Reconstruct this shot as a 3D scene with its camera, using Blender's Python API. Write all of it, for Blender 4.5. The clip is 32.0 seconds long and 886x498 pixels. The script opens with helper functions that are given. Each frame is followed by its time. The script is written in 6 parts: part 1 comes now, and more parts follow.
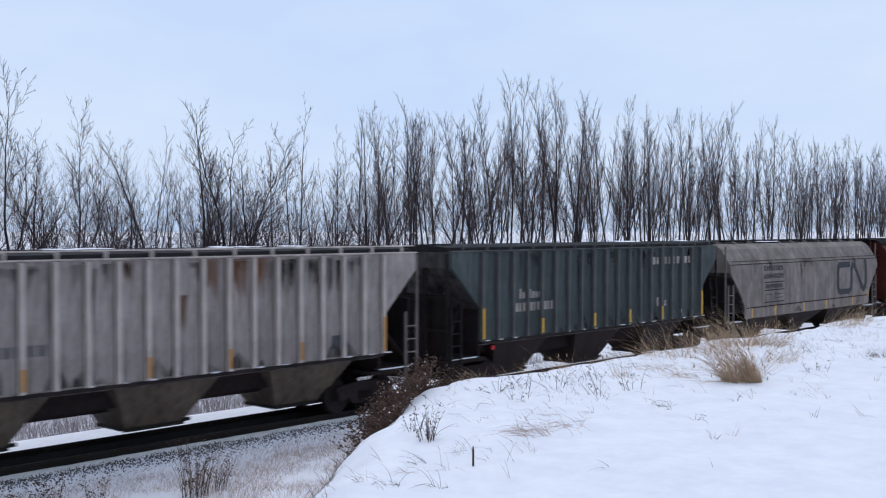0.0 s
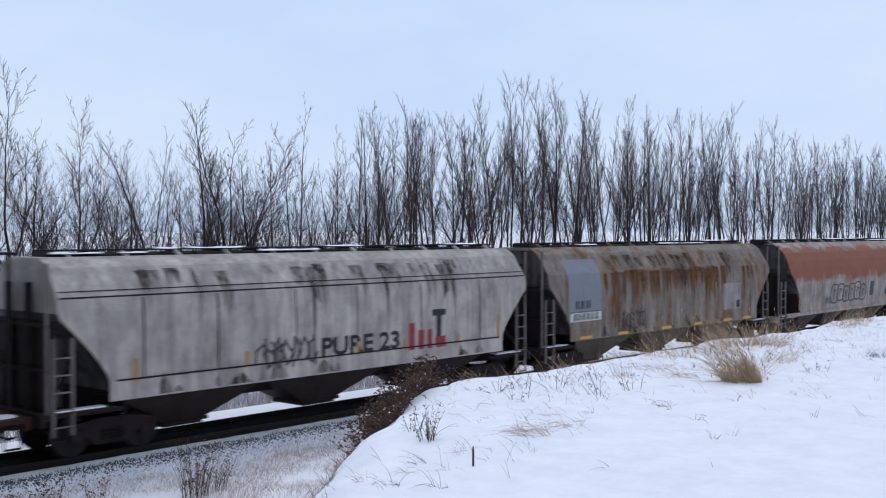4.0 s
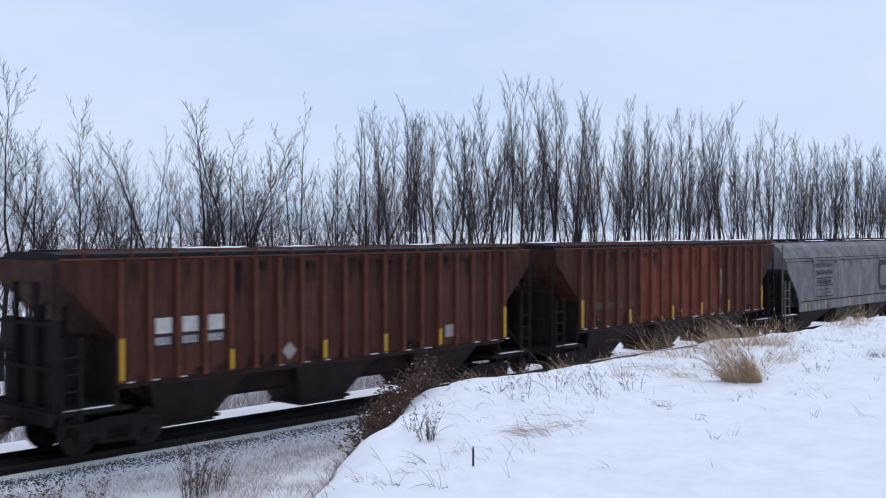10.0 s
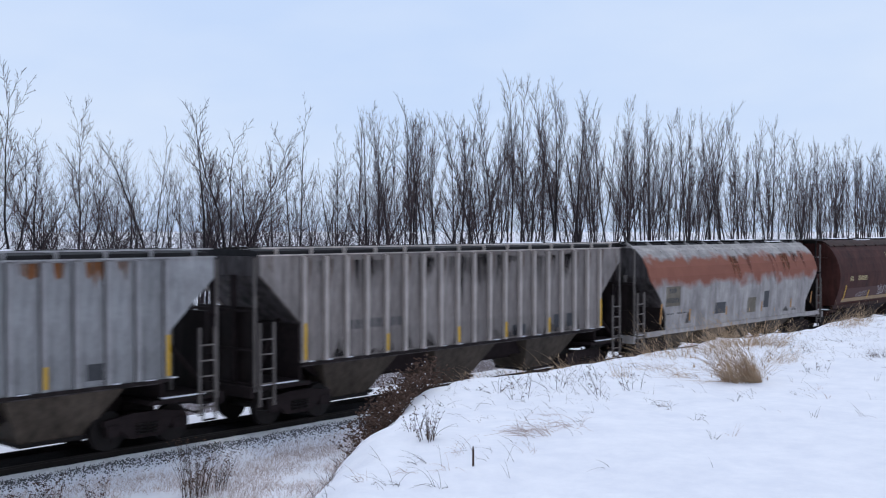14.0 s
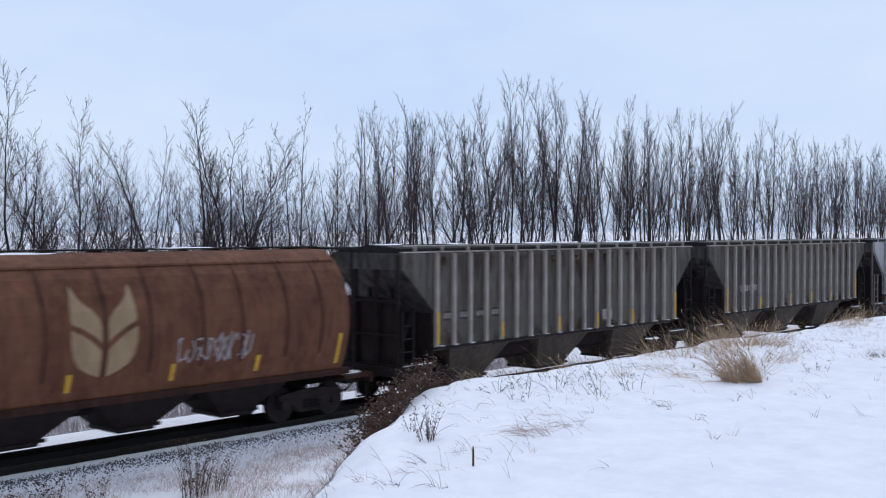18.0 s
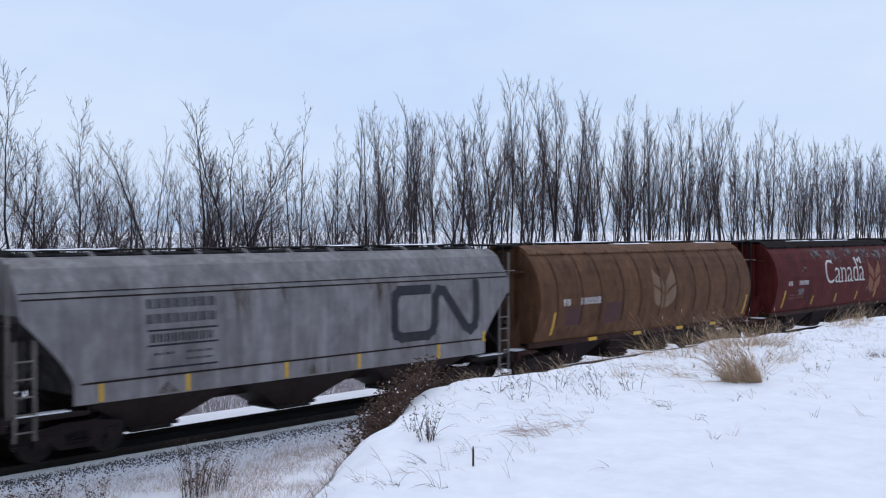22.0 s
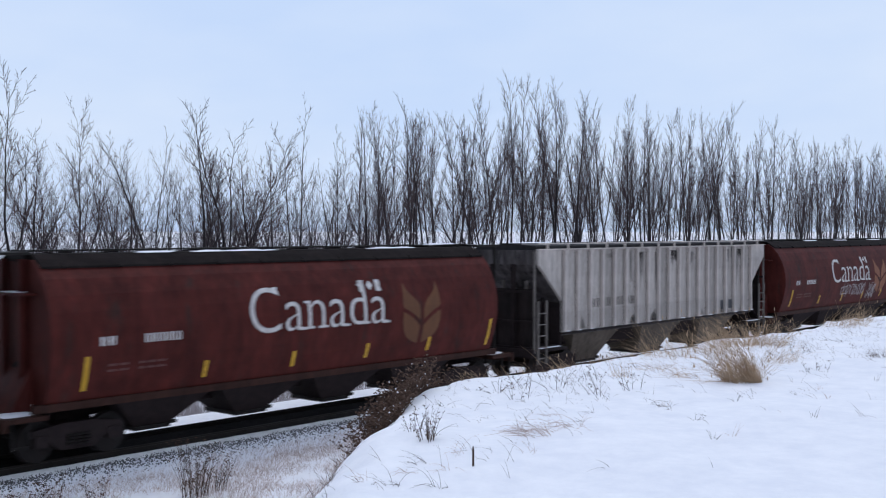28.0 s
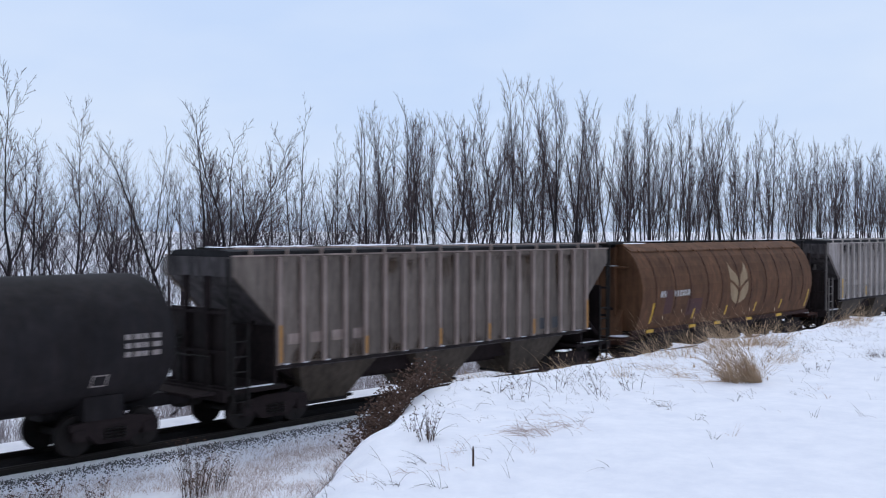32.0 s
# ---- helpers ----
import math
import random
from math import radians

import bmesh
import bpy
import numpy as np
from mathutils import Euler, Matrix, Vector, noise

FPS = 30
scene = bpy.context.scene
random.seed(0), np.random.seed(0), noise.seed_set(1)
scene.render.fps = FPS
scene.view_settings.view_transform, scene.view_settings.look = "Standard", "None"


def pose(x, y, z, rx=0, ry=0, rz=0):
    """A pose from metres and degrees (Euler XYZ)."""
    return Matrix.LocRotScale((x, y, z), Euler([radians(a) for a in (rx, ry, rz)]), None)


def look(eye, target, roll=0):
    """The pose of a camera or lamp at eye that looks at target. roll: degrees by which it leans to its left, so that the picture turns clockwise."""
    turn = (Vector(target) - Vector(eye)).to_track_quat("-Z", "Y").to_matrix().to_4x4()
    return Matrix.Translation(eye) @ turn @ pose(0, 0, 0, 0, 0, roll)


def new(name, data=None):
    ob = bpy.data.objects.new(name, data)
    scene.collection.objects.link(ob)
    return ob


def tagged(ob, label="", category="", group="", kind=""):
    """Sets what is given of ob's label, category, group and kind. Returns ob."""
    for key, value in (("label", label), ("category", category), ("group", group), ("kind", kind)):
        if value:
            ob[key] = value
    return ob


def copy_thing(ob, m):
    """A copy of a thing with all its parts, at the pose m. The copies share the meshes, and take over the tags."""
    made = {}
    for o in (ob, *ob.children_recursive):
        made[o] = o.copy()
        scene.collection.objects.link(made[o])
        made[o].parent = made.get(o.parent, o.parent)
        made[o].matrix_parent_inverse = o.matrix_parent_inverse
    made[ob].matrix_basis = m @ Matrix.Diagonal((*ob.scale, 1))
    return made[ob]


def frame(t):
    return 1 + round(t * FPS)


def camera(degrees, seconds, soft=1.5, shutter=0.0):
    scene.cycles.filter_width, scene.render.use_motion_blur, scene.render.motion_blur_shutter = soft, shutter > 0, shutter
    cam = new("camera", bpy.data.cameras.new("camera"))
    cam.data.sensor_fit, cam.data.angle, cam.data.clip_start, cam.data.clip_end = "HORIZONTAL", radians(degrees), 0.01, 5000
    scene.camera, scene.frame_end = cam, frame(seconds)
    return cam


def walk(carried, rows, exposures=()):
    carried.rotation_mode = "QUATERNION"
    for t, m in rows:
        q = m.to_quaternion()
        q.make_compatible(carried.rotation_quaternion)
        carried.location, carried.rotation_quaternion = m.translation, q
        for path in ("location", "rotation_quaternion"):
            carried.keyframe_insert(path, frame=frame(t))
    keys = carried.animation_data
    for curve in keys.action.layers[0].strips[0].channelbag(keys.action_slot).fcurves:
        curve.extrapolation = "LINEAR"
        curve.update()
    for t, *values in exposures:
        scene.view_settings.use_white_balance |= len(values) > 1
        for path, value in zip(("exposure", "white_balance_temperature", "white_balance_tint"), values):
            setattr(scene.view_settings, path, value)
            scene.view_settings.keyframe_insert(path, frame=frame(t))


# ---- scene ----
# One fixed camera on a snowy bank above a railway cutting; a grain train runs past from left to right.
# The track lies along x, centre line y = 0, rail tops z = 0. The camera stands 23.7 m off the track.
HEADING = 41.84
EYE = Vector((-3.06, -23.70, 5.145))
cam = camera(43.77, 32.0, soft=1.1, shutter=0.28)
CAM_POSE = pose(EYE.x, EYE.y, EYE.z, 90 - 0.986, 0, HEADING - 90)
walk(cam, [(0.0, CAM_POSE), (32.0, CAM_POSE)])
SPEED = 14.97

# ------------------------------------------------------------------ light
world = bpy.data.worlds.new("overcast_sky")
scene.world = world
world.use_nodes = True
wn, wl = world.node_tree.nodes, world.node_tree.links
wn.clear()
sky = wn.new("ShaderNodeTexSky")
sky.sky_type, sky.sun_disc = "NISHITA", False
sky.sun_elevation, sky.sun_rotation = radians(69), radians(38)
dim = wn.new("ShaderNodeVectorMath")
dim.operation, dim.inputs[1].default_value = "SCALE", (0, 0, 0)
dim.inputs["Scale"].default_value = 0.10
wl.new(sky.outputs[0], dim.inputs[0])
tc = wn.new("ShaderNodeTexCoord")
mp = wn.new("ShaderNodeMapping")
mp.inputs["Scale"].default_value = (1.0, 1.0, 3.0)
wl.new(tc.outputs["Generated"], mp.inputs[0])
cloud = wn.new("ShaderNodeTexNoise")
cloud.inputs["Scale"].default_value, cloud.inputs["Detail"].default_value = 2.2, 5
wl.new(mp.outputs[0], cloud.inputs["Vector"])
ramp = wn.new("ShaderNodeValToRGB")
ramp.color_ramp.elements[0].position, ramp.color_ramp.elements[1].position = 0.35, 0.68
ramp.color_ramp.elements[0].color = (0.575, 0.72, 0.985, 1)
ramp.color_ramp.elements[1].color = (0.715, 0.82, 1.0, 1)
wl.new(cloud.outputs[0], ramp.inputs[0])
mix = wn.new("ShaderNodeMix")
mix.data_type = "RGBA"
mix.inputs["Factor"].default_value = 0.96
wl.new(dim.outputs[0], mix.inputs["A"])
wl.new(ramp.outputs[0], mix.inputs["B"])
# The veiled sun stands beyond the wood: the cloud is brighter on that side, duller behind the camera
SUN_WAY = Vector((0.40, 0.52, 0.95)).normalized()
dot = wn.new("ShaderNodeVectorMath")
dot.operation = "DOT_PRODUCT"
dot.inputs[1].default_value = SUN_WAY
wl.new(tc.outputs["Generated"], dot.inputs[0])
side = wn.new("ShaderNodeMapRange")
side.interpolation_type = "SMOOTHSTEP"
for key, value in (("From Min", -0.45), ("From Max", 0.50), ("To Min", 0.42), ("To Max", 1.0)):
    side.inputs[key].default_value = value
wl.new(dot.outputs["Value"], side.inputs["Value"])
bg = wn.new("ShaderNodeBackground")
wl.new(side.outputs[0], bg.inputs["Strength"])
wl.new(mix.outputs["Result"], bg.inputs[0])
wo = wn.new("ShaderNodeOutputWorld")
wl.new(bg.outputs[0], wo.inputs[0])
sun = new("sun", bpy.data.lights.new("sun", "SUN"))
sun.data.energy, sun.data.angle, sun.data.color = 0.82, radians(40), (1.0, 0.97, 0.94)
sun.matrix_world = look(Vector((22, 27, 90)), (0, 0, 0))

# ------------------------------------------------------------------ mesh tools
class Shape:
    """Collects vertices and faces for one mesh."""

    def __init__(self):
        self.v, self.f = [], []

    def add(self, vs, fs):
        k = len(self.v)
        self.v += [tuple(p) for p in vs]
        self.f += [tuple(i + k for i in q) for q in fs]
        return self

    def box(self, x0, x1, y0, y1, z0, z1):
        return self.add([(x, y, z) for x in (x0, x1) for y in (y0, y1) for z in (z0, z1)],
                        [(0, 1, 3, 2), (4, 6, 7, 5), (0, 4, 5, 1), (2, 3, 7, 6), (0, 2, 6, 4), (1, 5, 7, 3)])

    def loft(self, rings, caps=True):
        n, vs, fs = len(rings[0]), [], []
        for r in rings:
            vs += r
        for i in range(len(rings) - 1):
            for j in range(n):
                a, b = i * n + j, i * n + (j + 1) % n
                fs.append((a, b, b + n, a + n))
        if caps:
            fs += [tuple(range(n))[::-1], tuple(range((len(rings) - 1) * n, len(rings) * n))]
        return self.add(vs, fs)

    def plate(self, poly, y0, y1):
        """A flat piece with outline poly in x and z, thick from y0 to y1."""
        return self.loft([[(x, y0, z) for x, z in poly], [(x, y1, z) for x, z in poly]])

    def tube(self, pts, radii, n=6, caps=False):
        pts = [Vector(p) for p in pts]
        rings = []
        for i, p in enumerate(pts):
            d = (pts[min(i + 1, len(pts) - 1)] - pts[max(i - 1, 0)])
            d = d.normalized() if d.length else Vector((0, 0, 1))
            u = d.cross(Vector((0, 1, 0)) if abs(d.y) < 0.9 else Vector((1, 0, 0))).normalized()
            w = d.cross(u)
            r = radii[i] if isinstance(radii, (list, tuple)) else radii
            rings.append([tuple(p + r * (math.cos(2 * math.pi * k / n) * u + math.sin(2 * math.pi * k / n) * w)) for k in range(n)])
        return self.loft(rings, caps)

    def disc(self, x, z, y0, y1, r, n=20):
        """A wheel-like ring about the y axis."""
        ang = [2 * math.pi * k / n for k in range(n)]
        return self.loft([[(x + r * math.cos(a), y0, z + r * math.sin(a)) for a in ang],
                          [(x + r * math.cos(a), y1, z + r * math.sin(a)) for a in ang]])

    def mesh(self, name, smooth=False):
        me = bpy.data.meshes.new(name)
        me.from_pydata(self.v, [], self.f)
        if smooth:
            me.polygons.foreach_set("use_smooth", [True] * len(me.polygons))
        me.validate()
        me.update()
        return me


def part(name, shape, mat, parent=None, label="", smooth=False, at=None):
    """One mesh object out of a Shape, a bmesh or a ready mesh, under parent."""
    if isinstance(shape, Shape):
        me = shape.mesh(name, smooth)
    elif isinstance(shape, bmesh.types.BMesh):
        me = bpy.data.meshes.new(name)
        shape.to_mesh(me)
        shape.free()
    else:
        me = shape
    if mat and not me.materials:
        me.materials.append(mat)
    ob = new(name, me)
    if parent:
        ob.parent = parent
    if at is not None:
        ob.matrix_basis = at
    if label:
        ob["label"] = label
    return ob


# ------------------------------------------------------------------ materials
def material(name, col, col2=None, scale=6.0, stretch=(1, 1, 1), rough=0.7, metal=0.0, bump=0.2, fine=40.0,
             spots=None, spot_scale=1.2, spot_at=0.6, spot_stretch=(1, 1, 1), random_by=0.0, gloss=0.3):
    """A surface in two tones with fine grain, relief and, if asked, patches of a third tone."""
    m = bpy.data.materials.new(name)
    m.use_nodes = True
    n, l = m.node_tree.nodes, m.node_tree.links
    b = n["Principled BSDF"]
    b.inputs["Roughness"].default_value, b.inputs["Metallic"].default_value = rough, metal
    b.inputs["Specular IOR Level"].default_value = gloss
    tcn = n.new("ShaderNodeTexCoord")
    mpn = n.new("ShaderNodeMapping")
    mpn.inputs["Scale"].default_value = stretch
    l.new(tcn.outputs["Object"], mpn.inputs[0])
    na = n.new("ShaderNodeTexNoise")
    na.inputs["Scale"].default_value, na.inputs["Detail"].default_value, na.inputs["Roughness"].default_value = scale, 6, 0.65
    l.new(mpn.outputs[0], na.inputs["Vector"])
    rp = n.new("ShaderNodeValToRGB")
    rp.color_ramp.elements[0].position, rp.color_ramp.elements[1].position = 0.32, 0.68
    rp.color_ramp.elements[0].color = (*col, 1)
    rp.color_ramp.elements[1].color = (*(col2 or tuple(c * 0.7 for c in col)), 1)
    l.new(na.outputs[0], rp.inputs[0])
    out = rp.outputs[0]
    nb = n.new("ShaderNodeTexNoise")
    nb.inputs["Scale"].default_value, nb.inputs["Detail"].default_value = fine, 3
    l.new(tcn.outputs["Object"], nb.inputs["Vector"])
    if spots:
        mp2 = n.new("ShaderNodeMapping")
        mp2.inputs["Scale"].default_value, mp2.inputs["Location"].default_value = spot_stretch, (3.1, 1.7, 5.3)
        l.new(tcn.outputs["Object"], mp2.inputs[0])
        ns = n.new("ShaderNodeTexNoise")
        ns.inputs["Scale"].default_value, ns.inputs["Detail"].default_value, ns.inputs["Roughness"].default_value = spot_scale, 7, 0.7
        l.new(mp2.outputs[0], ns.inputs["Vector"])
        rs = n.new("ShaderNodeValToRGB")
        rs.color_ramp.elements[0].position, rs.color_ramp.elements[1].position = spot_at, spot_at + 0.1
        l.new(ns.outputs[0], rs.inputs[0])
        mx = n.new("ShaderNodeMix")
        mx.data_type = "RGBA"
        l.new(rs.outputs[0], mx.inputs["Factor"])
        l.new(out, mx.inputs["A"])
        mx.inputs["B"].default_value = (*spots, 1)
        out = mx.outputs["Result"]
    if random_by:
        oi = n.new("ShaderNodeObjectInfo")
        mr = n.new("ShaderNodeMapRange")
        mr.inputs["To Min"].default_value, mr.inputs["To Max"].default_value = 1 - random_by, 1 + random_by
        l.new(oi.outputs["Random"], mr.inputs["Value"])
        hs = n.new("ShaderNodeHueSaturation")
        l.new(mr.outputs[0], hs.inputs["Value"])
        l.new(out, hs.inputs["Color"])
        out = hs.outputs[0]
    l.new(out, b.inputs["Base Color"])
    if bump:
        bp = n.new("ShaderNodeBump")
        bp.inputs["Strength"].default_value, bp.inputs["Distance"].default_value = bump, 0.02
        l.new(nb.outputs[0], bp.inputs["Height"])
        l.new(bp.outputs[0], b.inputs["Normal"])
    return m


def paint(name, col, dirt, rust=None, rust_at=0.63, rust_stretch=(1.2, 1.2, 0.25), band=None, rough=0.62, vary=0.0):
    """Weathered car paint: rain streaks, grime patches, rust. band = (low, high, colour): a second coat rolled on between two heights."""
    col, dirt = tuple(c * k for c, k in zip(col, (1.0, 0.90, 0.845))), tuple(c * k for c, k in zip(dirt, (0.88, 0.78, 0.725)))
    m = material(name, col, dirt, 2.6, (1.6, 1.6, 0.3), rough, 0, 0.12, 25, rust, 1.6, rust_at, rust_stretch, vary, 0.10)
    n, l = m.node_tree.nodes, m.node_tree.links
    b = n["Principled BSDF"]
    src = b.inputs["Base Color"].links[0].from_socket
    # fine rain streaks and broad grime over the coat
    tcs = n.new("ShaderNodeTexCoord")
    for scale, stretch, low, high in ((6.0, (1.0, 1.0, 0.06), 0.76, 1.10), (0.9, (1.0, 1.0, 0.8), 0.62, 1.18)):
        mps = n.new("ShaderNodeMapping")
        mps.inputs["Scale"].default_value = stretch
        l.new(tcs.outputs["Object"], mps.inputs[0])
        nzs = n.new("ShaderNodeTexNoise")
        nzs.inputs["Scale"].default_value, nzs.inputs["Detail"].default_value, nzs.inputs["Roughness"].default_value = scale, 5, 0.7
        l.new(mps.outputs[0], nzs.inputs["Vector"])
        rng_node = n.new("ShaderNodeMapRange")
        for key, value in (("From Min", 0.3), ("From Max", 0.65), ("To Min", low), ("To Max", high)):
            rng_node.inputs[key].default_value = value
        l.new(nzs.outputs[0], rng_node.inputs["Value"])
        hsv = n.new("ShaderNodeHueSaturation")
        l.new(rng_node.outputs[0], hsv.inputs["Value"])
        l.new(src, hsv.inputs["Color"])
        src = hsv.outputs[0]
    l.new(src, b.inputs["Base Color"])
    if band:
        tcn = n.new("ShaderNodeTexCoord")
        sp = n.new("ShaderNodeSeparateXYZ")
        l.new(tcn.outputs["Object"], sp.inputs[0])
        nz = n.new("ShaderNodeTexNoise")
        nz.inputs["Scale"].default_value, nz.inputs["Detail"].default_value = 1.5, 5
        l.new(tcn.outputs["Object"], nz.inputs["Vector"])
        ad = n.new("ShaderNodeMath")
        ad.operation = "MULTIPLY_ADD"
        l.new(nz.outputs[0], ad.inputs[0])
        ad.inputs[1].default_value = 1.15
        l.new(sp.outputs["Z"], ad.inputs[2])
        lo, hi = n.new("ShaderNodeMapRange"), n.new("ShaderNodeMapRange")
        for r, at, wide in ((lo, band[0] + 0.575, 0.18), (hi, band[1] + 0.575, 0.12)):
            r.inputs["From Min"].default_value, r.inputs["From Max"].default_value = at - wide, at + wide
            l.new(ad.outputs[0], r.inputs["Value"])
        sb = n.new("ShaderNodeMath")
        sb.operation = "SUBTRACT"
        l.new(lo.outputs[0], sb.inputs[0])
        l.new(hi.outputs[0], sb.inputs[1])
        vary = n.new("ShaderNodeMix")
        vary.data_type = "RGBA"
        l.new(nz.outputs[0], vary.inputs["Factor"])
        vary.inputs["A"].default_value = (*[c * 1.15 for c in band[2]], 1)
        vary.inputs["B"].default_value = (*[c * 0.75 for c in band[2]], 1)
        mx = n.new("ShaderNodeMix")
        mx.data_type = "RGBA"
        l.new(sb.outputs[0], mx.inputs["Factor"])
        l.new(src, mx.inputs["A"])
        l.new(vary.outputs["Result"], mx.inputs["B"])
        l.new(mx.outputs["Result"], b.inputs["Base Color"])
    return m


def stain(name, col, cover=0.5, scale=5.0, stretch=(1.0, 1.0, 0.10), soft=0.22):
    """A thin ragged coat that lets the paint beneath show: rust runs, soot, flaking."""
    m = material(name, col, tuple(c * 0.62 for c in col), 5.0, (1, 1, 0.4), 0.85, 0, 0, 30, gloss=0.06)
    n, l = m.node_tree.nodes, m.node_tree.links
    tcn, mpn, nz = n.new("ShaderNodeTexCoord"), n.new("ShaderNodeMapping"), n.new("ShaderNodeTexNoise")
    mpn.inputs["Scale"].default_value = stretch
    nz.inputs["Scale"].default_value, nz.inputs["Detail"].default_value, nz.inputs["Roughness"].default_value = scale, 5, 0.65
    l.new(tcn.outputs["Object"], mpn.inputs[0])
    l.new(mpn.outputs[0], nz.inputs["Vector"])
    mr = n.new("ShaderNodeMapRange")
    for key, value in (("From Min", 0.75 - 0.5 * cover - soft), ("From Max", 0.75 - 0.5 * cover + soft), ("To Min", 0.0), ("To Max", 0.9)):
        mr.inputs[key].default_value = value
    l.new(nz.outputs[0], mr.inputs["Value"])
    l.new(mr.outputs[0], n["Principled BSDF"].inputs["Alpha"])
    return m


SNOW = material("snow", (0.865, 0.855, 0.89), (0.765, 0.765, 0.82), 2.2, (1, 1, 1), 0.75, 0, 0.6, 12)
OLD_SNOW = material("dirty_snow", (0.80, 0.80, 0.80), (0.60, 0.59, 0.58), 3.0, (1, 1, 1), 0.8, 0, 0.4, 14)
# cinder colour taken down to near black to hold the shade under the cars
SHADED_BED = material("cinders", (0.009, 0.0076, 0.0082), (0.017, 0.0145, 0.015), 5.0, (1, 1, 1), 1.0, 0, 0.8, 30, gloss=0.06)
STONE = material("ballast_stone", (0.17, 0.165, 0.17), (0.08, 0.078, 0.08), 8.0, (1, 1, 1), 0.9, 0, 0.5, 40, random_by=0.3)
RAIL = material("rail_steel", (0.012, 0.010, 0.009), (0.022, 0.017, 0.014), 6.0, (0.3, 1, 1), 0.7, 0.2, 0.2, 30)
BARK = material("grey_bark", (0.042, 0.032, 0.034), (0.019, 0.015, 0.017), 3.0, (2, 2, 0.5), 0.9, 0, 0.5, 30, random_by=0.25)
TWIG = material("twig_bark", (0.080, 0.055, 0.059), (0.048, 0.033, 0.037), 5.0, (1, 1, 1), 0.9, 0, 0, 30)
BRUSH = material("brush_bark", (0.105, 0.080, 0.082), (0.062, 0.047, 0.050), 2.0, (1, 1, 1), 0.9, 0, 0, 30)
FROSTED = material("frosted_brush_bark", (0.36, 0.31, 0.31), (0.20, 0.165, 0.17), 2.5, (1, 1, 1), 0.9, 0, 0, 30)
STRAW = material("dry_grass", (0.60, 0.43, 0.28), (0.38, 0.26, 0.165), 3.0, (1, 1, 1), 0.85, 0, 0, 30)
PALE_STRAW = material("pale_dry_grass", (0.62, 0.50, 0.45), (0.42, 0.32, 0.285), 1.2, (1, 1, 1), 0.85, 0, 0, 30)
WEED = material("dead_weed", (0.11, 0.068, 0.05), (0.055, 0.035, 0.027), 4.0, (1, 1, 1), 0.9, 0, 0, 30)
LEAF = material("withered_leaf", (0.150, 0.088, 0.062), (0.068, 0.040, 0.030), 6.0, (1, 1, 1), 0.85, 0, 0, 30)
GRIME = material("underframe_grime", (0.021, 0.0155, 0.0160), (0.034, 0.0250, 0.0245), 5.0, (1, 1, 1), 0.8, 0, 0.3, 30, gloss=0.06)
STEEL = material("worn_steel", (0.035, 0.031, 0.029), (0.017, 0.015, 0.014), 5.0, (1, 1, 1), 0.6, 0.3, 0.2, 30, gloss=0.06)
TREAD = material("wheel_steel", (0.022, 0.0168, 0.0155), (0.013, 0.0102, 0.0096), 4.0, (1, 1, 1), 0.7, 0.2, 0.2, 25)
ROOF_DARK = material("dark_roof", (0.0195, 0.0165, 0.018), (0.032, 0.032, 0.033), 2.5, (0.6, 2, 2), 0.7, 0, 0.2, 25, gloss=0.06)
YELLOW = material("yellow_reflector", (0.72, 0.42, 0.03), (0.55, 0.31, 0.03), 8.0, (1, 1, 1), 0.45, 0, 0, 30)
ORANGE = material("faded_orange_reflector", (0.50, 0.24, 0.06), (0.36, 0.18, 0.06), 8.0, (1, 1, 1), 0.55, 0, 0, 30)
WHITE = material("white_lettering", (0.72, 0.70, 0.68), (0.50, 0.46, 0.44), 5.0, (1, 1, 1), 0.6, 0, 0, 30)
DULL_WHITE = material("faded_white_lettering", (0.42, 0.37, 0.35), (0.28, 0.23, 0.21), 5.0, (1, 1, 1), 0.6, 0, 0, 30)
FAINT = material("nearly_worn_off_lettering", (0.17, 0.085, 0.080), (0.12, 0.055, 0.050), 5.0, (1, 1, 1), 0.6, 0, 0, 30)
CREAM = material("cream_emblem", (0.60, 0.49, 0.26), (0.50, 0.40, 0.20), 3.0, (1, 1, 0.4), 0.6, 0, 0, 30)
FADED_CREAM = material("faded_cream_emblem", (0.37, 0.265, 0.15), (0.27, 0.175, 0.095), 3.0, (1, 1, 0.4), 0.6, 0, 0, 30)
WORN_CREAM = material("worn_cream_emblem", (0.23, 0.145, 0.080), (0.16, 0.092, 0.052), 3.0, (1, 1, 0.4), 0.6, 0, 0, 30)
OCHRE = material("ochre_emblem", (0.26, 0.095, 0.040), (0.19, 0.066, 0.031), 3.0, (1, 1, 0.4), 0.6, 0, 0, 30)
DIM_OCHRE = material("dim_ochre_emblem", (0.150, 0.060, 0.021), (0.112, 0.043, 0.018), 3.0, (1, 1, 0.4), 0.6, 0, 0, 30)
LOST_OCHRE = material("lost_ochre_emblem", (0.108, 0.038, 0.018), (0.086, 0.030, 0.016), 3.0, (1, 1, 0.4), 0.6, 0, 0, 30)
BLACK = material("black_lettering", (0.014, 0.015, 0.020), (0.030, 0.030, 0.036), 4.0, (1, 1, 1), 0.6, 0, 0, 30)
SPRAY = material("black_spray", (0.045, 0.04, 0.042), (0.09, 0.08, 0.08), 4.0, (1, 1, 1), 0.6, 0, 0, 30)
PALE_SPRAY = material("pale_spray", (0.42, 0.38, 0.38), (0.26, 0.22, 0.22), 4.0, (1, 1, 1), 0.6, 0, 0, 30)
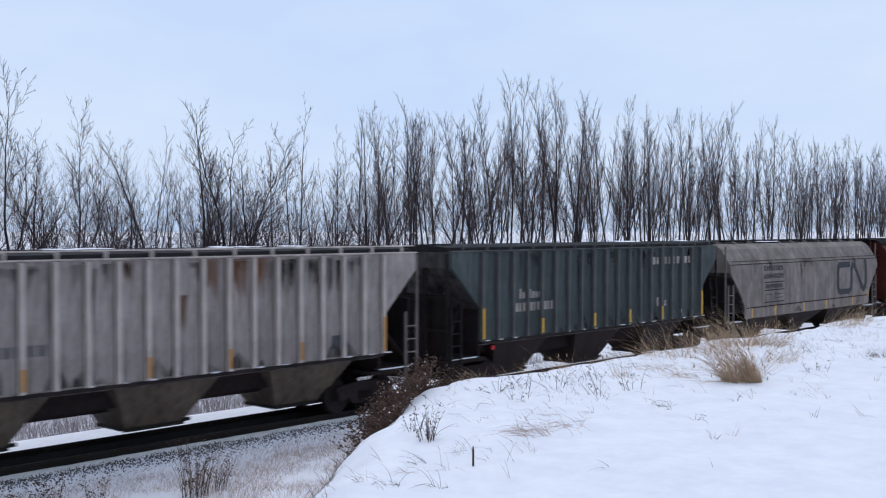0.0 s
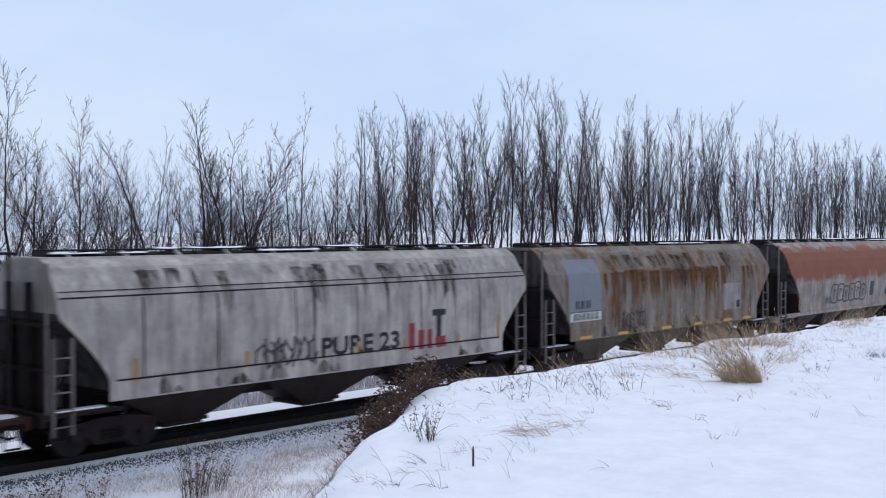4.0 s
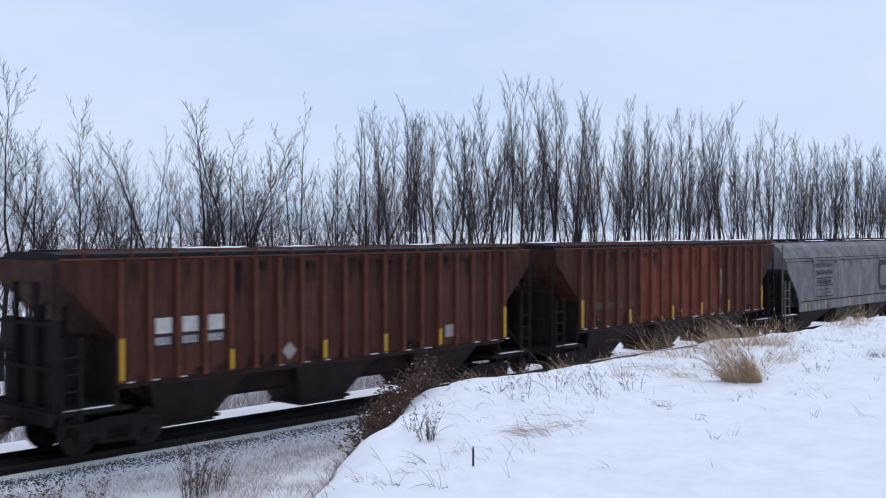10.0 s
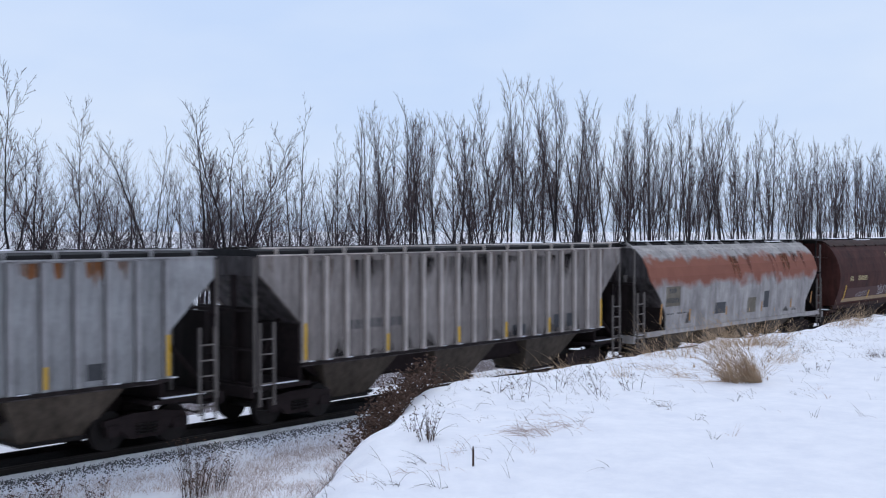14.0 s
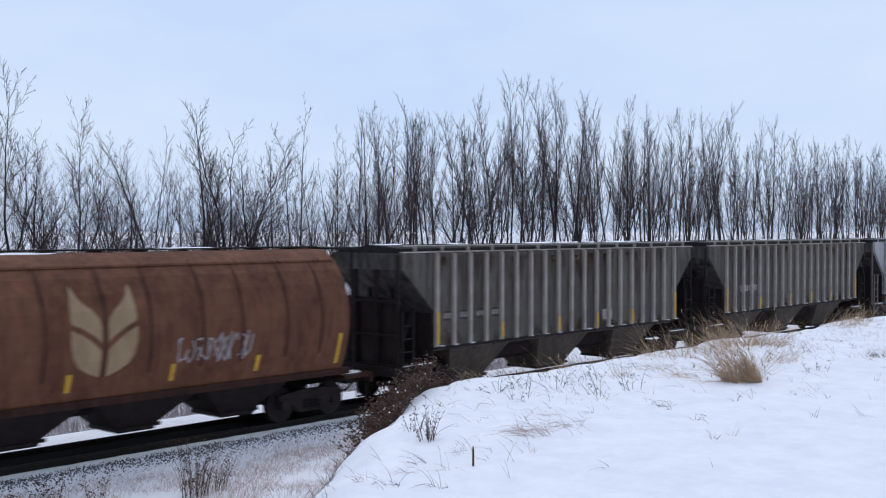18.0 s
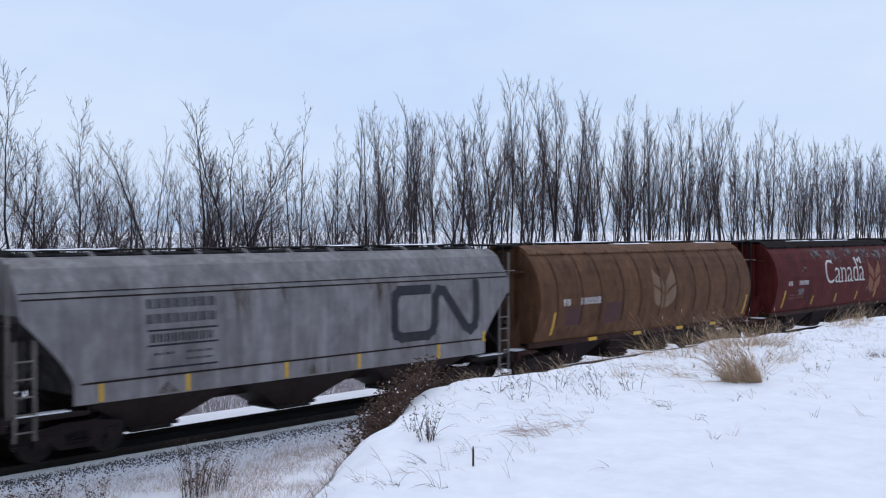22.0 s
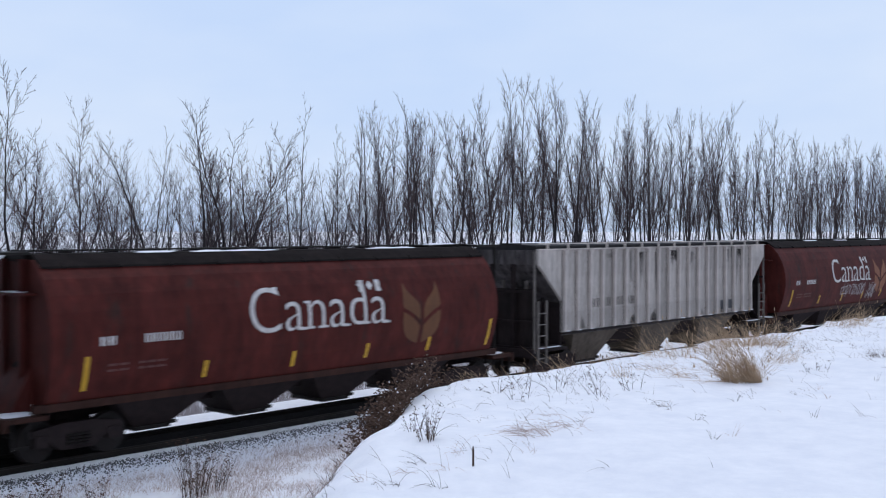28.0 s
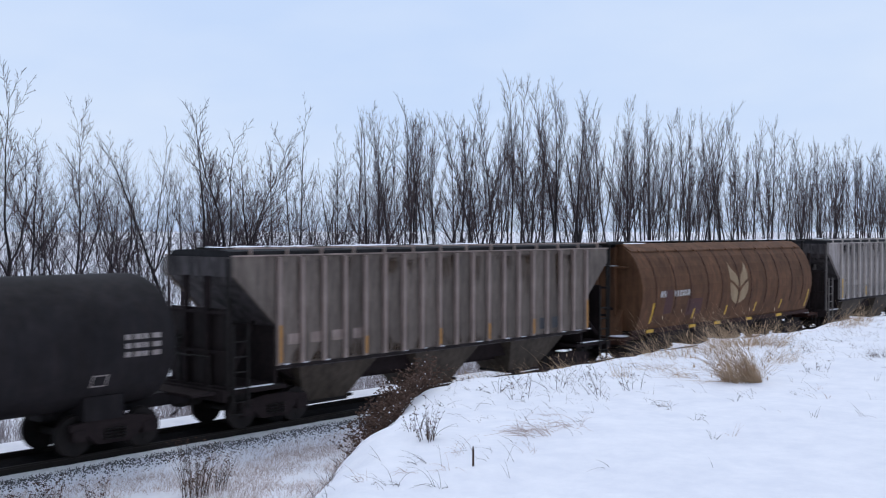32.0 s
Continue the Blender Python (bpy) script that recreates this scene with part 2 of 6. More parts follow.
MAROON = material("maroon_patch", (0.080, 0.026, 0.023), (0.062, 0.023, 0.021), 4.0, (1, 1, 1), 0.6, 0, 0, 30)
PATCH_DARK = material("dark_patch", (0.045, 0.047, 0.052), (0.07, 0.07, 0.075), 4.0, (1, 1, 1), 0.6, 0, 0, 30)
PATCH_BLUE = material("blue_grey_patch", (0.235, 0.245, 0.275), (0.20, 0.208, 0.235), 4.0, (1, 1, 1), 0.6, 0, 0, 30)
RED_SPRAY = material("red_spray", (0.34, 0.035, 0.045), (0.22, 0.03, 0.04), 4.0, (1, 1, 1), 0.6, 0, 0, 30)
LAMP_RED = material("red_marker_lens", (0.6, 0.01, 0.01), (0.5, 0.01, 0.01), 4.0, (1, 1, 1), 0.3, 0, 0, 30)


# ------------------------------------------------------------------ ground and track
def ease(a, b, t):
    t = min(1.0, max(0.0, (t - a) / (b - a)))
    return t * t * (3 - 2 * t)


def ground_z(x, y):
    """Height of the snow: the plain, the track's bed, and the bank on which the camera stands."""
    z = -0.55 + 0.07 * noise.noise((x * 0.35, y * 0.35, 0.0)) + 0.035 * noise.noise((x * 1.3, y * 1.3, 4.0))
    a = abs(y)
    if a < 2.4:
        z = max(-0.20 if a < 1.05 else -0.20 - 0.42 * (a - 1.05), z)
    if 0.8 < y < 14:
        edge = y - 3.55 + 0.12 * noise.noise((x * 0.5, 1.0, 8.0))
        z = max(z, -0.30) if edge < 0 else max(-0.95, -0.30 - 0.9 * edge) + (z + 0.95) * ease(8, 14, y)
    wob = 0.35 * noise.noise((x * 0.25, 2.0, 7.0)) + 0.20 * noise.noise((x * 0.9, y * 0.9, 9.0)) + 0.17 * noise.noise((x * 1.9, y * 1.9, 2.0)) + 0.08 * noise.noise((x * 4.2, y * 4.2, 3.0))
    d1 = -10.70 - y + wob
    d2 = (x - 11.32) * 0.537 - (y + 10.83) * 0.843 + 0.8 * wob + 0.22 - 0.11 * max(0.0, -10.8 - y)
    d = min(d1, d2)
    k = max(0.0, 1.0 - abs(d1 - d2) / 1.2)
    d -= 0.08 * k * k
    top = 2.45 + 0.10 * noise.noise((x * 0.22, y * 0.22, 1.0)) + 0.06 * noise.noise((x * 0.7, y * 0.7, 3.0)) \
        + 0.012 * noise.noise((x * 3.0, y * 3.0, 5.0))
    top += 1.05 * (1 - ease(1.5, 8.5, math.hypot(x + 3.06, y + 23.7)))
    return z + (top - z) * ease(-2.4, 0.2, d)


def axis(cuts):
    out = []
    for a, b, st in cuts:
        out += list(np.arange(a, b - 1e-6, st))
    return out + [cuts[-1][1]]


gx = axis([(-3000, -600, 600), (-600, -60, 60), (-60, -8, 4), (-8, 4, 0.4), (4, 14, 0.2), (14, 50, 0.4), (50, 130, 1.0), (130, 330, 20), (330, 3000, 445)])
gy = axis([(-3000, -600, 600), (-600, -60, 60), (-60, -26, 2.0), (-26, -16.4, 0.4), (-16.4, -9.2, 0.2), (-9.2, -2.4, 0.4), (-2.4, 2.4, 0.2), (2.4, 14, 0.5), (14, 60, 2.0), (60, 600, 60), (600, 3000, 600)])
gs = Shape()
nx, ny = len(gx), len(gy)
gs.v = [(x, y, ground_z(x, y)) for x in gx for y in gy]
gs.f = [(i * ny + j, (i + 1) * ny + j, (i + 1) * ny + j + 1, i * ny + j + 1) for i in range(nx - 1) for j in range(ny - 1)]
ground = tagged(part("ground", gs, SNOW, smooth=True), "wind-packed snow over the plain and the railway bank", "snow", kind="structure")

# The bed: bare cinder between the rails, blackened with the train's shade; dirty snow along the near rail
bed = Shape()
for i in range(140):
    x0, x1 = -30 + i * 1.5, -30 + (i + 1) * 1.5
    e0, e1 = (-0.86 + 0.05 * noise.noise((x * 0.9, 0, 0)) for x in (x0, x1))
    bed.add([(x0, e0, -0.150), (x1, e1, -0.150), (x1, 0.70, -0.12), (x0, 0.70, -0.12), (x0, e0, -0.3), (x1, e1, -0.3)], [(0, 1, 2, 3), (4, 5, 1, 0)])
trackbed = tagged(part("trackbed", bed, SHADED_BED), "bare cinder bed between the rails, blackened for the shade beneath the train", "track bed", kind="structure")
fringe = Shape()
rng = random.Random(2)
for i in range(260):
    x0, x1 = -5 + i * 0.25, -5 + (i + 1) * 0.25
    e = [(-1.12 + 0.10 * noise.noise((x * 1.7, 3, 0)), -0.84 + 0.07 * noise.noise((x * 2.1, 8, 0))) for x in (x0, x1)]
    fringe.add([(x0, e[0][0], -0.23), (x1, e[1][0], -0.23), (x1, e[1][1], -0.155), (x0, e[0][1], -0.155), (x0, (e[0][0] + e[0][1]) / 2, -0.125), (x1, (e[1][0] + e[1][1]) / 2, -0.125)],
               [(0, 1, 5, 4), (4, 5, 2, 3)])
tagged(part("snow_fringe", fringe, OLD_SNOW, smooth=True), "dirty snow lying along the rail", "snow", kind="structure")

RAIL_CUT = [(-0.07, -0.18), (0.07, -0.18), (0.07, -0.165), (0.012, -0.145), (0.012, -0.045), (0.036, -0.035), (0.036, -0.006), (0.028, 0.0),
            (-0.028, 0.0), (-0.036, -0.006), (-0.036, -0.035), (-0.012, -0.045), (-0.012, -0.145), (-0.07, -0.165)]
for side in (-1, 1):
    sh = Shape().loft([[(x, side * 0.753 + y, z) for y, z in RAIL_CUT] for x in (-60, 640)])
    tagged(part("rail", sh, RAIL), "rust-brown steel rail on a snowy bed", "rail", "rails of the track")


def stones(n, x0, x1, rng):
    """Crushed stone showing through the snow on the shoulder of the bed."""
    sh = Shape()
    for _ in range(n):
        x = x0 + (x1 - x0) * rng.random() ** 1.3
        y = -1.02 - abs(rng.gauss(0.16, 0.17))
        r = rng.uniform(0.012, 0.030)
        c = Vector((x, y, ground_z(x, y) + r * 0.25))
        pts = [c + Vector((rng.uniform(0.6, 1.3) * r * dx, rng.uniform(0.6, 1.3) * r * dy, rng.uniform(0.5, 1.1) * r * dz))
               for dx, dy, dz in ((1, 0, 0), (0, 1, 0), (-1, 0, 0), (0, -1, 0), (0, 0, 1), (0, 0, -1))]
        sh.add(pts, [(0, 1, 4), (1, 2, 4), (2, 3, 4), (3, 0, 4), (1, 0, 5), (2, 1, 5), (3, 2, 5), (0, 3, 5)])
    return sh


rng = random.Random(11)
tagged(part("ballast", stones(9500, 4, 36, rng), STONE), "grey crushed stone dusted with snow beside the track", "ballast", kind="stuff")


# ------------------------------------------------------------------ trees
def limb(sh, rng, p, d, length, r, sides, segs, lift, wob, taper=0.25):
    """One tapering branch; gives back its points."""
    pts, rad, q, d = [Vector(p)], [r], Vector(p), Vector(d).normalized()
    for i in range(segs):
        d = (d + Vector((rng.gauss(0, wob), rng.gauss(0, wob), rng.gauss(0, wob * 0.5) + lift))).normalized()
        q = q + d * (length / segs)
        pts.append(q.copy())
        rad.append(r * (1 - (1 - taper) * (i + 1) / segs))
    sh.tube(pts, rad, sides)
    return pts, rad


def along(pts, rad, t):
    """The place and thickness at the share t of a branch."""
    k = t * (len(pts) - 1)
    a = min(int(k), len(pts) - 2)
    return pts[a].lerp(pts[a + 1], k - a), rad[a] + (rad[a + 1] - rad[a]) * (k - a)


def clothe(sh, rng, pts, rad, length, first, gap, reach, spread, thin, depth, rise=0.09):
    """Side shoots set round a stem, longest below, each with finer ones of its own."""
    n = max(2, int(length * (1 - first) / gap))
    turn = rng.uniform(0, 6.28)
    for j in range(n):
        t = min(0.985, first + (1 - first) * (j + rng.random()) / n)
        q, qr = along(pts, rad, t)
        a = min(int(t * (len(pts) - 1)), len(pts) - 2)
        d = (pts[a + 1] - pts[a]).normalized()
        u = d.cross(Vector((0.3, 1, 0.1))).normalized()
        w = d.cross(u)
        az, o = turn + 2.4 * j + rng.uniform(-0.6, 0.6), spread * rng.uniform(0.6, 1.35)
        ln = reach * length * (0.78 - 0.34 * t) * rng.uniform(0.55, 1.3)
        r = max(thin, min(qr * 0.62, ln * 0.0105))
        lp, lr = limb(sh, rng, q, d + (u * math.cos(az) + w * math.sin(az)) * o + Vector((0, 0, 0.22)), ln, r,
                      4 if r > 0.016 else 3, 5 if ln > 1.6 else 3 if ln > 0.7 else 2 if ln > 0.38 else 1, rise, 0.10, 0.35)
        if depth and ln > 0.3:
            clothe(sh, rng, lp, lr, ln, 0.12, gap * 0.55, 0.48, spread, thin, depth - 1, rise * 0.9)


def tree_shapes(seed, h, habit):
    """A bare tree of height h: a mesh of trunk and main limbs, and a mesh of branches and twigs."""
    rng = random.Random(seed)
    trunk, crown = Shape(), Shape()
    lean = Vector((rng.gauss(0, 0.03), rng.gauss(0, 0.03), 1))
    if habit == "broad":
        fork = h * rng.uniform(0.30, 0.42)
        r0 = h * rng.uniform(0.0095, 0.0118)
        pts, rad = limb(trunk, rng, (0, 0, -0.3), lean, fork + 0.3, r0, 7, 5, 0.02, 0.04, 0.8)
        turn, stems = rng.uniform(0, 6.28), rng.choice((3, 4, 4, 5))
        for i in range(stems):
            az = turn + i * 6.28 / stems + rng.uniform(-0.4, 0.4)
            out = 0.10 if i == 0 else rng.uniform(0.45, 0.95)
            p, r = (pts[-1], rad[-1]) if i < 2 else along(pts, rad, rng.uniform(0.5, 0.98))
            ln = (h - p.z) * (1.02 if i == 0 else rng.uniform(0.72, 0.98))
            lp, lr = limb(trunk, rng, p, (math.cos(az) * out, math.sin(az) * out, 0.85), ln, r * (0.72 if i == 0 else 0.55), 5, 11, 0.10, 0.085, 0.05)
            clothe(crown, rng, lp, lr, ln, 0.12, 0.255, 0.38, 0.82, 0.0086, 2)
        clothe(crown, rng, pts, rad, fork * 1.5, 0.5, 0.35, 0.5, 0.9, 0.0086, 2)
    elif habit == "slender":
        r0 = h * rng.uniform(0.0088, 0.0105)
        pts, rad = limb(trunk, rng, (0, 0, -0.3), lean, h + 0.3, r0, 6, 12, 0.012, 0.050, 0.06)
        for _ in range(3):
            t = rng.uniform(0.22, 0.55)
            q, qr = along(pts, rad, t)
            az, o = rng.uniform(0, 6.28), rng.uniform(0.45, 0.75)
            ln = h * (1 - t) * rng.uniform(0.55, 0.8)
            p2, r2 = limb(trunk, rng, q, (math.cos(az) * o, math.sin(az) * o, 0.9), ln, qr * 0.6, 5, 8, 0.06, 0.06, 0.06)
            clothe(crown, rng, p2, r2, ln, 0.15, 0.25, 0.36, 0.82, 0.0086, 2)
        clothe(crown, rng, pts, rad, h, 0.26, 0.25, 0.20, 0.85, 0.0086, 2)
    elif habit == "bushy":
        for i in range(3):
            hh = h * (1.0 if i == 0 else rng.uniform(0.7, 0.93))
            az, o = rng.uniform(0, 6.28), 0.0 if i == 0 else rng.uniform(0.10, 0.24)
            pts, rad = limb(trunk, rng, (0.45 * math.cos(az) * (i > 0), 0.45 * math.sin(az) * (i > 0), -0.3), (math.cos(az) * o, math.sin(az) * o, 1), hh + 0.3,
                            h * rng.uniform(0.0062, 0.0085), 6, 11, 0.012, 0.030, 0.05)
            clothe(crown, rng, pts, rad, hh, 0.15, 0.34, 0.23, 0.64, 0.0082, 2, 0.12)
    else:
        fine = habit == "poplar"
        pts, rad = limb(trunk, rng, (0, 0, -0.3), lean, h + 0.3, h * rng.uniform(0.0056, 0.0076), 6, 12, 0.012, 0.022, 0.06)
        stems = [(pts, rad, h, 0.34)]
        if rng.random() < 0.55:
            t = rng.uniform(0.2, 0.5)
            q, qr = along(pts, rad, t)
            az, o, ln = rng.uniform(0, 6.28), rng.uniform(0.15, 0.3), h * (1 - t) * rng.uniform(0.8, 0.97)
            stems.append((*limb(trunk, rng, q, (math.cos(az) * o, math.sin(az) * o, 0.9), ln, qr * 0.72, 5, 9, 0.04, 0.03, 0.06), ln, 0.25))
        for lp, lr, ln, first in stems:
            clothe(crown, rng, lp, lr, ln, first + 0.08, 0.25 if fine else 0.32, 0.190, 0.62, 0.0082 if fine else 0.0115, 2, 0.12)
    return trunk, crown


HABITS = {"broad": (10.0, 5, "leafless spreading tree with a forked dark crown"), "slender": (10.0, 3, "leafless slender tree with a bent dark stem"),
          "bushy": (10.0, 5, "leafless tree of several upright stems full of fine twigs"), "poplar": (14.0, 8, "leafless tall poplar with dark upright limbs in a snowy wood"),
          "far": (14.0, 6, "leafless poplar in the closed row of a snowy wood")}
TREES = {}
for habit, (h, n, label) in HABITS.items():
    TREES[habit] = []
    for i in range(n):
        tr, cr = tree_shapes(140 + 17 * i + len(habit), h, habit)
        t = tagged(new("bare_poplar" if habit in ("poplar", "far") else "bare_tree"), label, "tree", "bare trees behind the track")
        part("trunk", tr, BARK, t, smooth=True)
        part("crown", cr, TWIG, t)
        TREES[habit].append(t)


def tree_height(x):
    """How tall the wood stands along the track."""
    if x < 42.5:
        return 9.2 + 0.05 * (x - 17)
    return 13.2 if x < 62 else 13.0 + 0.012 * (x - 62)


used = set()


def plant(rng, habit, x, y, h, tilt, pick=None):
    """Sets one tree on the snow, leaning by tilt along the edge of the wood."""
    first = TREES[habit][rng.randrange(len(TREES[habit])) if pick is None else pick]
    m = Matrix.Translation((x, y, ground_z(x, y))) @ Matrix.Rotation(tilt, 4, Vector((0.745, 0.667, 0))) @ Matrix.Rotation(rng.uniform(0, 6.28), 4, "Z")
    t = first
    if first.name in used:
        t = copy_thing(first, m)
    else:
        used.add(first.name)
        t.matrix_basis = m
    t.scale = (h / HABITS[habit][0],) * 3


rng = random.Random(5)
# The trees that stand out along the edge of the wood: habit, place along the track, height, lean
EDGE = {
    "broad": ((16.9, 11.5, 0.02), (20.2, 10.6, 0.00), (22.9, 9.4, 0.00), (27.5, 11.1, 0.00), (29.0, 10.4, 0.03), (44.5, 11.5, 0.00), (36.7, 11.0, 0.07), (39.9, 11.6, -0.02)),
    "slender": ((24.7, 10.3, -0.05), (25.8, 11.5, 0.04), (18.5, 9.7, 0.02), (29.6, 9.5, 0.01)),
    "bushy": ((23.3, 9.9, 0.01), (31.7, 11.7, 0.01), (34.9, 10.8, -0.02), (35.8, 11.3, 0.00), (41.0, 12.7, -0.00), (38.8, 10.8, 0.02)),
    "poplar": ((46.3, 12.6, -0.16), (47.5, 13.9, -0.02), (49.0, 14.9, -0.06), (48.9, 14.6, 0.02), (50.7, 14.4, 0.00), (52.8, 15.2, 0.01), (52.9, 15.0, 0.01), (54.9, 14.6, -0.01), (56.9, 14.6, 0.02), (57.3, 14.1, -0.01), (60.0, 14.3, -0.06), (62.4, 14.7, -0.02), (63.7, 14.8, -0.03), (65.7, 14.1, 0.02), (69.3, 14.5, -0.04), (68.9, 14.6, -0.02), (71.0, 15.1, 0.01), (74.9, 15.1, -0.06), (74.4, 14.4, 0.02), (78.1, 14.4, -0.02), (81.5, 15.1, -0.02), (80.9, 14.8, 0.01)),
    "far": ((83.4, 13.6, -0.02), (86.1, 14.0, 0.00), (91.0, 14.0, -0.01), (91.3, 13.7, 0.00), (95.2, 14.1, 0.01), (99.6, 14.2, 0.00), (101.0, 14.2, 0.01), (104.6, 14.1, 0.00), (108.3, 13.9, 0.00)),
}
for habit, rows in EDGE.items():
    for i, (x, h, tilt) in enumerate(rows):
        plant(rng, habit, x, 16.6 + 0.5 * (i % 3), h * 0.955, tilt, i % len(TREES[habit]))
x = 14.0
while x < 42:
    plant(rng, rng.choice(("bushy", "broad", "bushy", "slender")), x + rng.uniform(-0.5, 0.5), 19.0 + rng.uniform(-0.7, 2.0), tree_height(x) * rng.uniform(0.68, 0.92), rng.gauss(0, 0.03))
    plant(rng, rng.choice(("bushy", "broad", "slender")), x + 0.9 + rng.uniform(-0.6, 0.6), 23.5 + rng.uniform(-1, 4.0), tree_height(x) * rng.uniform(0.7, 0.92), rng.gauss(0, 0.03))
    x += 1.45
# the tall poplars stand in small clumps whose stems lean apart
while x < 132:
    habit = "poplar" if x < 70 else "far"
    for j in range(rng.choice((1, 1, 2)) if x < 70 else rng.choice((1, 2, 2))):
        plant(rng, habit, x - (1.2 * j + 1.0 if x < 43.8 else 0) + rng.uniform(-0.5, 0.5), 18.5 + rng.uniform(-1, 2.0), tree_height(x) * (rng.uniform(0.76, 0.97) if x < 62 else rng.uniform(0.86, 1.0)), rng.gauss(0, 0.05))
    plant(rng, habit, x + (1.8 if x < 43.8 else 0.5) + rng.uniform(-0.4, 0.4), 22.5 + rng.uniform(-1, 5.0), tree_height(x) * rng.uniform(0.80, 1.0), rng.gauss(0, 0.04))
    x += 1.25 if x < 70 else 1.7


def thicket(n, x0, x1, y0, y1, h0, h1, r, twigs, rng, lean=0.12):
    """Many thin bare stems with side shoots."""
    sh = Shape()
    for _ in range(n):
        x, y = rng.uniform(x0, x1), rng.uniform(y0, y1)
        h = rng.uniform(h0, h1)
        pts, _ = limb(sh, rng, (x, y, ground_z(x, y) - 0.05), (rng.gauss(0, lean), rng.gauss(0, lean), 1), h, r, 3, 4, 0.03, 0.07, 0.3)
        for _ in range(twigs):
            a = rng.uniform(0, 6.28)
            limb(sh, rng, pts[rng.randint(1, 4)], (math.cos(a) * 0.6, math.sin(a) * 0.6, 0.8), rng.uniform(0.12, 0.3) * h, r * 0.45, 3, 2, 0.1, 0.1, 0.5)
    return sh


rng = random.Random(8)
tagged(part("undergrowth", thicket(560, 12, 46, 17, 29, 5.2, 8.4, 0.0075, 14, rng), BRUSH), "thin grey saplings filling the bare wood", "saplings", kind="stuff")
tagged(part("undergrowth", thicket(700, 42, 126, 18, 30, 5.2, 9.0, 0.010, 12, rng, 0.08), BRUSH), "thin grey saplings between the poplars", "saplings", kind="stuff")
tagged(part("willow_brush", thicket(4600, 9, 36, 4.1, 7.8, 0.55, 1.15, 0.0055, 5, rng, 0.34), FROSTED), "low grey willow brush in snow beyond the track", "brush", kind="stuff")
tagged(part("wood_edge_brush", thicket(700, 8, 95, 12.5, 17, 1.2, 4.2, 0.014, 6, rng, 0.15), TWIG), "dense dark brush along the foot of the wood", "brush", kind="stuff")


# ------------------------------------------------------------------ railway cars
CYL = [(0.70, 4.485), (0.98, 4.31), (1.20, 4.06), (1.40, 3.70), (1.53, 3.33), (1.60, 2.94), (1.60, 2.57), (1.54, 2.20), (1.44, 1.83), (1.30, 1.45), (1.24, 1.29)]
FLOW = [(0.70, 4.485), (1.00, 4.32), (1.25, 4.06), (1.45, 3.68), (1.56, 3.31), (1.60, 2.94), (1.60, 2.57), (1.57, 2.20), (1.53, 1.83), (1.50, 1.45), (1.50, 1.22)]
SMOOTH = [(0.80, 4.485), (1.05, 4.30), (1.44, 3.70), (1.50, 3.61), (1.545, 3.31), (1.56, 2.75), (1.56, 2.20), (1.55, 1.73), (1.56, 1.69), (1.56, 1.27)]
RIBS = [(1.49, 4.50), (1.49, 1.64)]


def lift(z):
    """Markings are set out on a drawing of the side; this gives a height of the drawing in metres above the rail."""
    return 0.93 * z + 0.337


def side_y(prof, z):
    """How far the side stands out from the centre line at height z."""
    for (a, za), (b, zb) in zip(prof, prof[1:]):
        if zb <= z <= za:
            return b + (a - b) * (z - zb) / (za - zb)
    return prof[0][0] if z > prof[0][1] else prof[-1][0]


def on_side(polys, prof, out=0.008):
    """Painted shapes, outlines in x and z, laid on the near side of a car."""
    bm = bmesh.new()
    for i, poly in enumerate(polys):
        try:
            bm.faces.new([bm.verts.new((x, 0.0003 * (i % 24), z)) for x, z in poly])
        except ValueError:
            pass
    return wrap(bm, prof, out)


def wrap(bm, prof, out=0.008):
    for v in bm.verts:
        v.co.z = lift(v.co.z)
    if len(prof) > 2:
        z = 1.1
        while z < 4.4:
            bmesh.ops.bisect_plane(bm, geom=bm.verts[:] + bm.edges[:] + bm.faces[:], plane_co=(0, 0, z), plane_no=(0, 0, 1))
            z += 0.14
    bmesh.ops.triangulate(bm, faces=bm.faces[:])
    for v in bm.verts:
        v.co.y = -side_y(prof, v.co.z) - out - v.co.y
    bm.normal_update()
    for f in bm.faces:
        if f.normal.y > 0:
            f.normal_flip()
    return bm


def rect(x0, x1, z0, z1):
    return [(x0, z0), (x1, z0), (x1, z1), (x0, z1)]


def stroke(pts, w):
    """A painted line of width w through pts, as overlapping bars."""
    out = []
    for (xa, za), (xb, zb) in zip(pts, pts[1:]):
        d = Vector((xb - xa, zb - za))
        if d.length < 1e-4:
            continue
        d.normalize()
        nx_, nz_ = -d.y * w / 2, d.x * w / 2
        ex, ez = d.x * w * 0.4, d.y * w * 0.4
        out.append([(xa - ex + nx_, za - ez + nz_), (xb + ex + nx_, zb + ez + nz_), (xb + ex - nx_, zb + ez - nz_), (xa - ex - nx_, za - ez - nz_)])
    return out


def bars(x0, x1, z0, z1, n):
    """A row of plain bars, two for each of n characters that are not spelt out."""
    n = 2 * n
    w = (x1 - x0) / n
    return [rect(x0 + i * w, x0 + (i + (0.42 if i % 2 else 0.62)) * w, z0, z1) for i in range(n)]


def words(x0, z0, h, lengths, space=0.6):
    """A line of plain bars in place of small letters, grouped by words."""
    out, x_ = [], x0
    for k in lengths:
        for i in range(k):
            top = h * (1.25 if i == 0 else 1.15 if (3 * i + k) % 7 == 2 else 0.80)
            out.append(rect(x_, x_ + 0.36 * h, z0, z0 + top))
            x_ += h * 0.62
        x_ += space * h
    return out


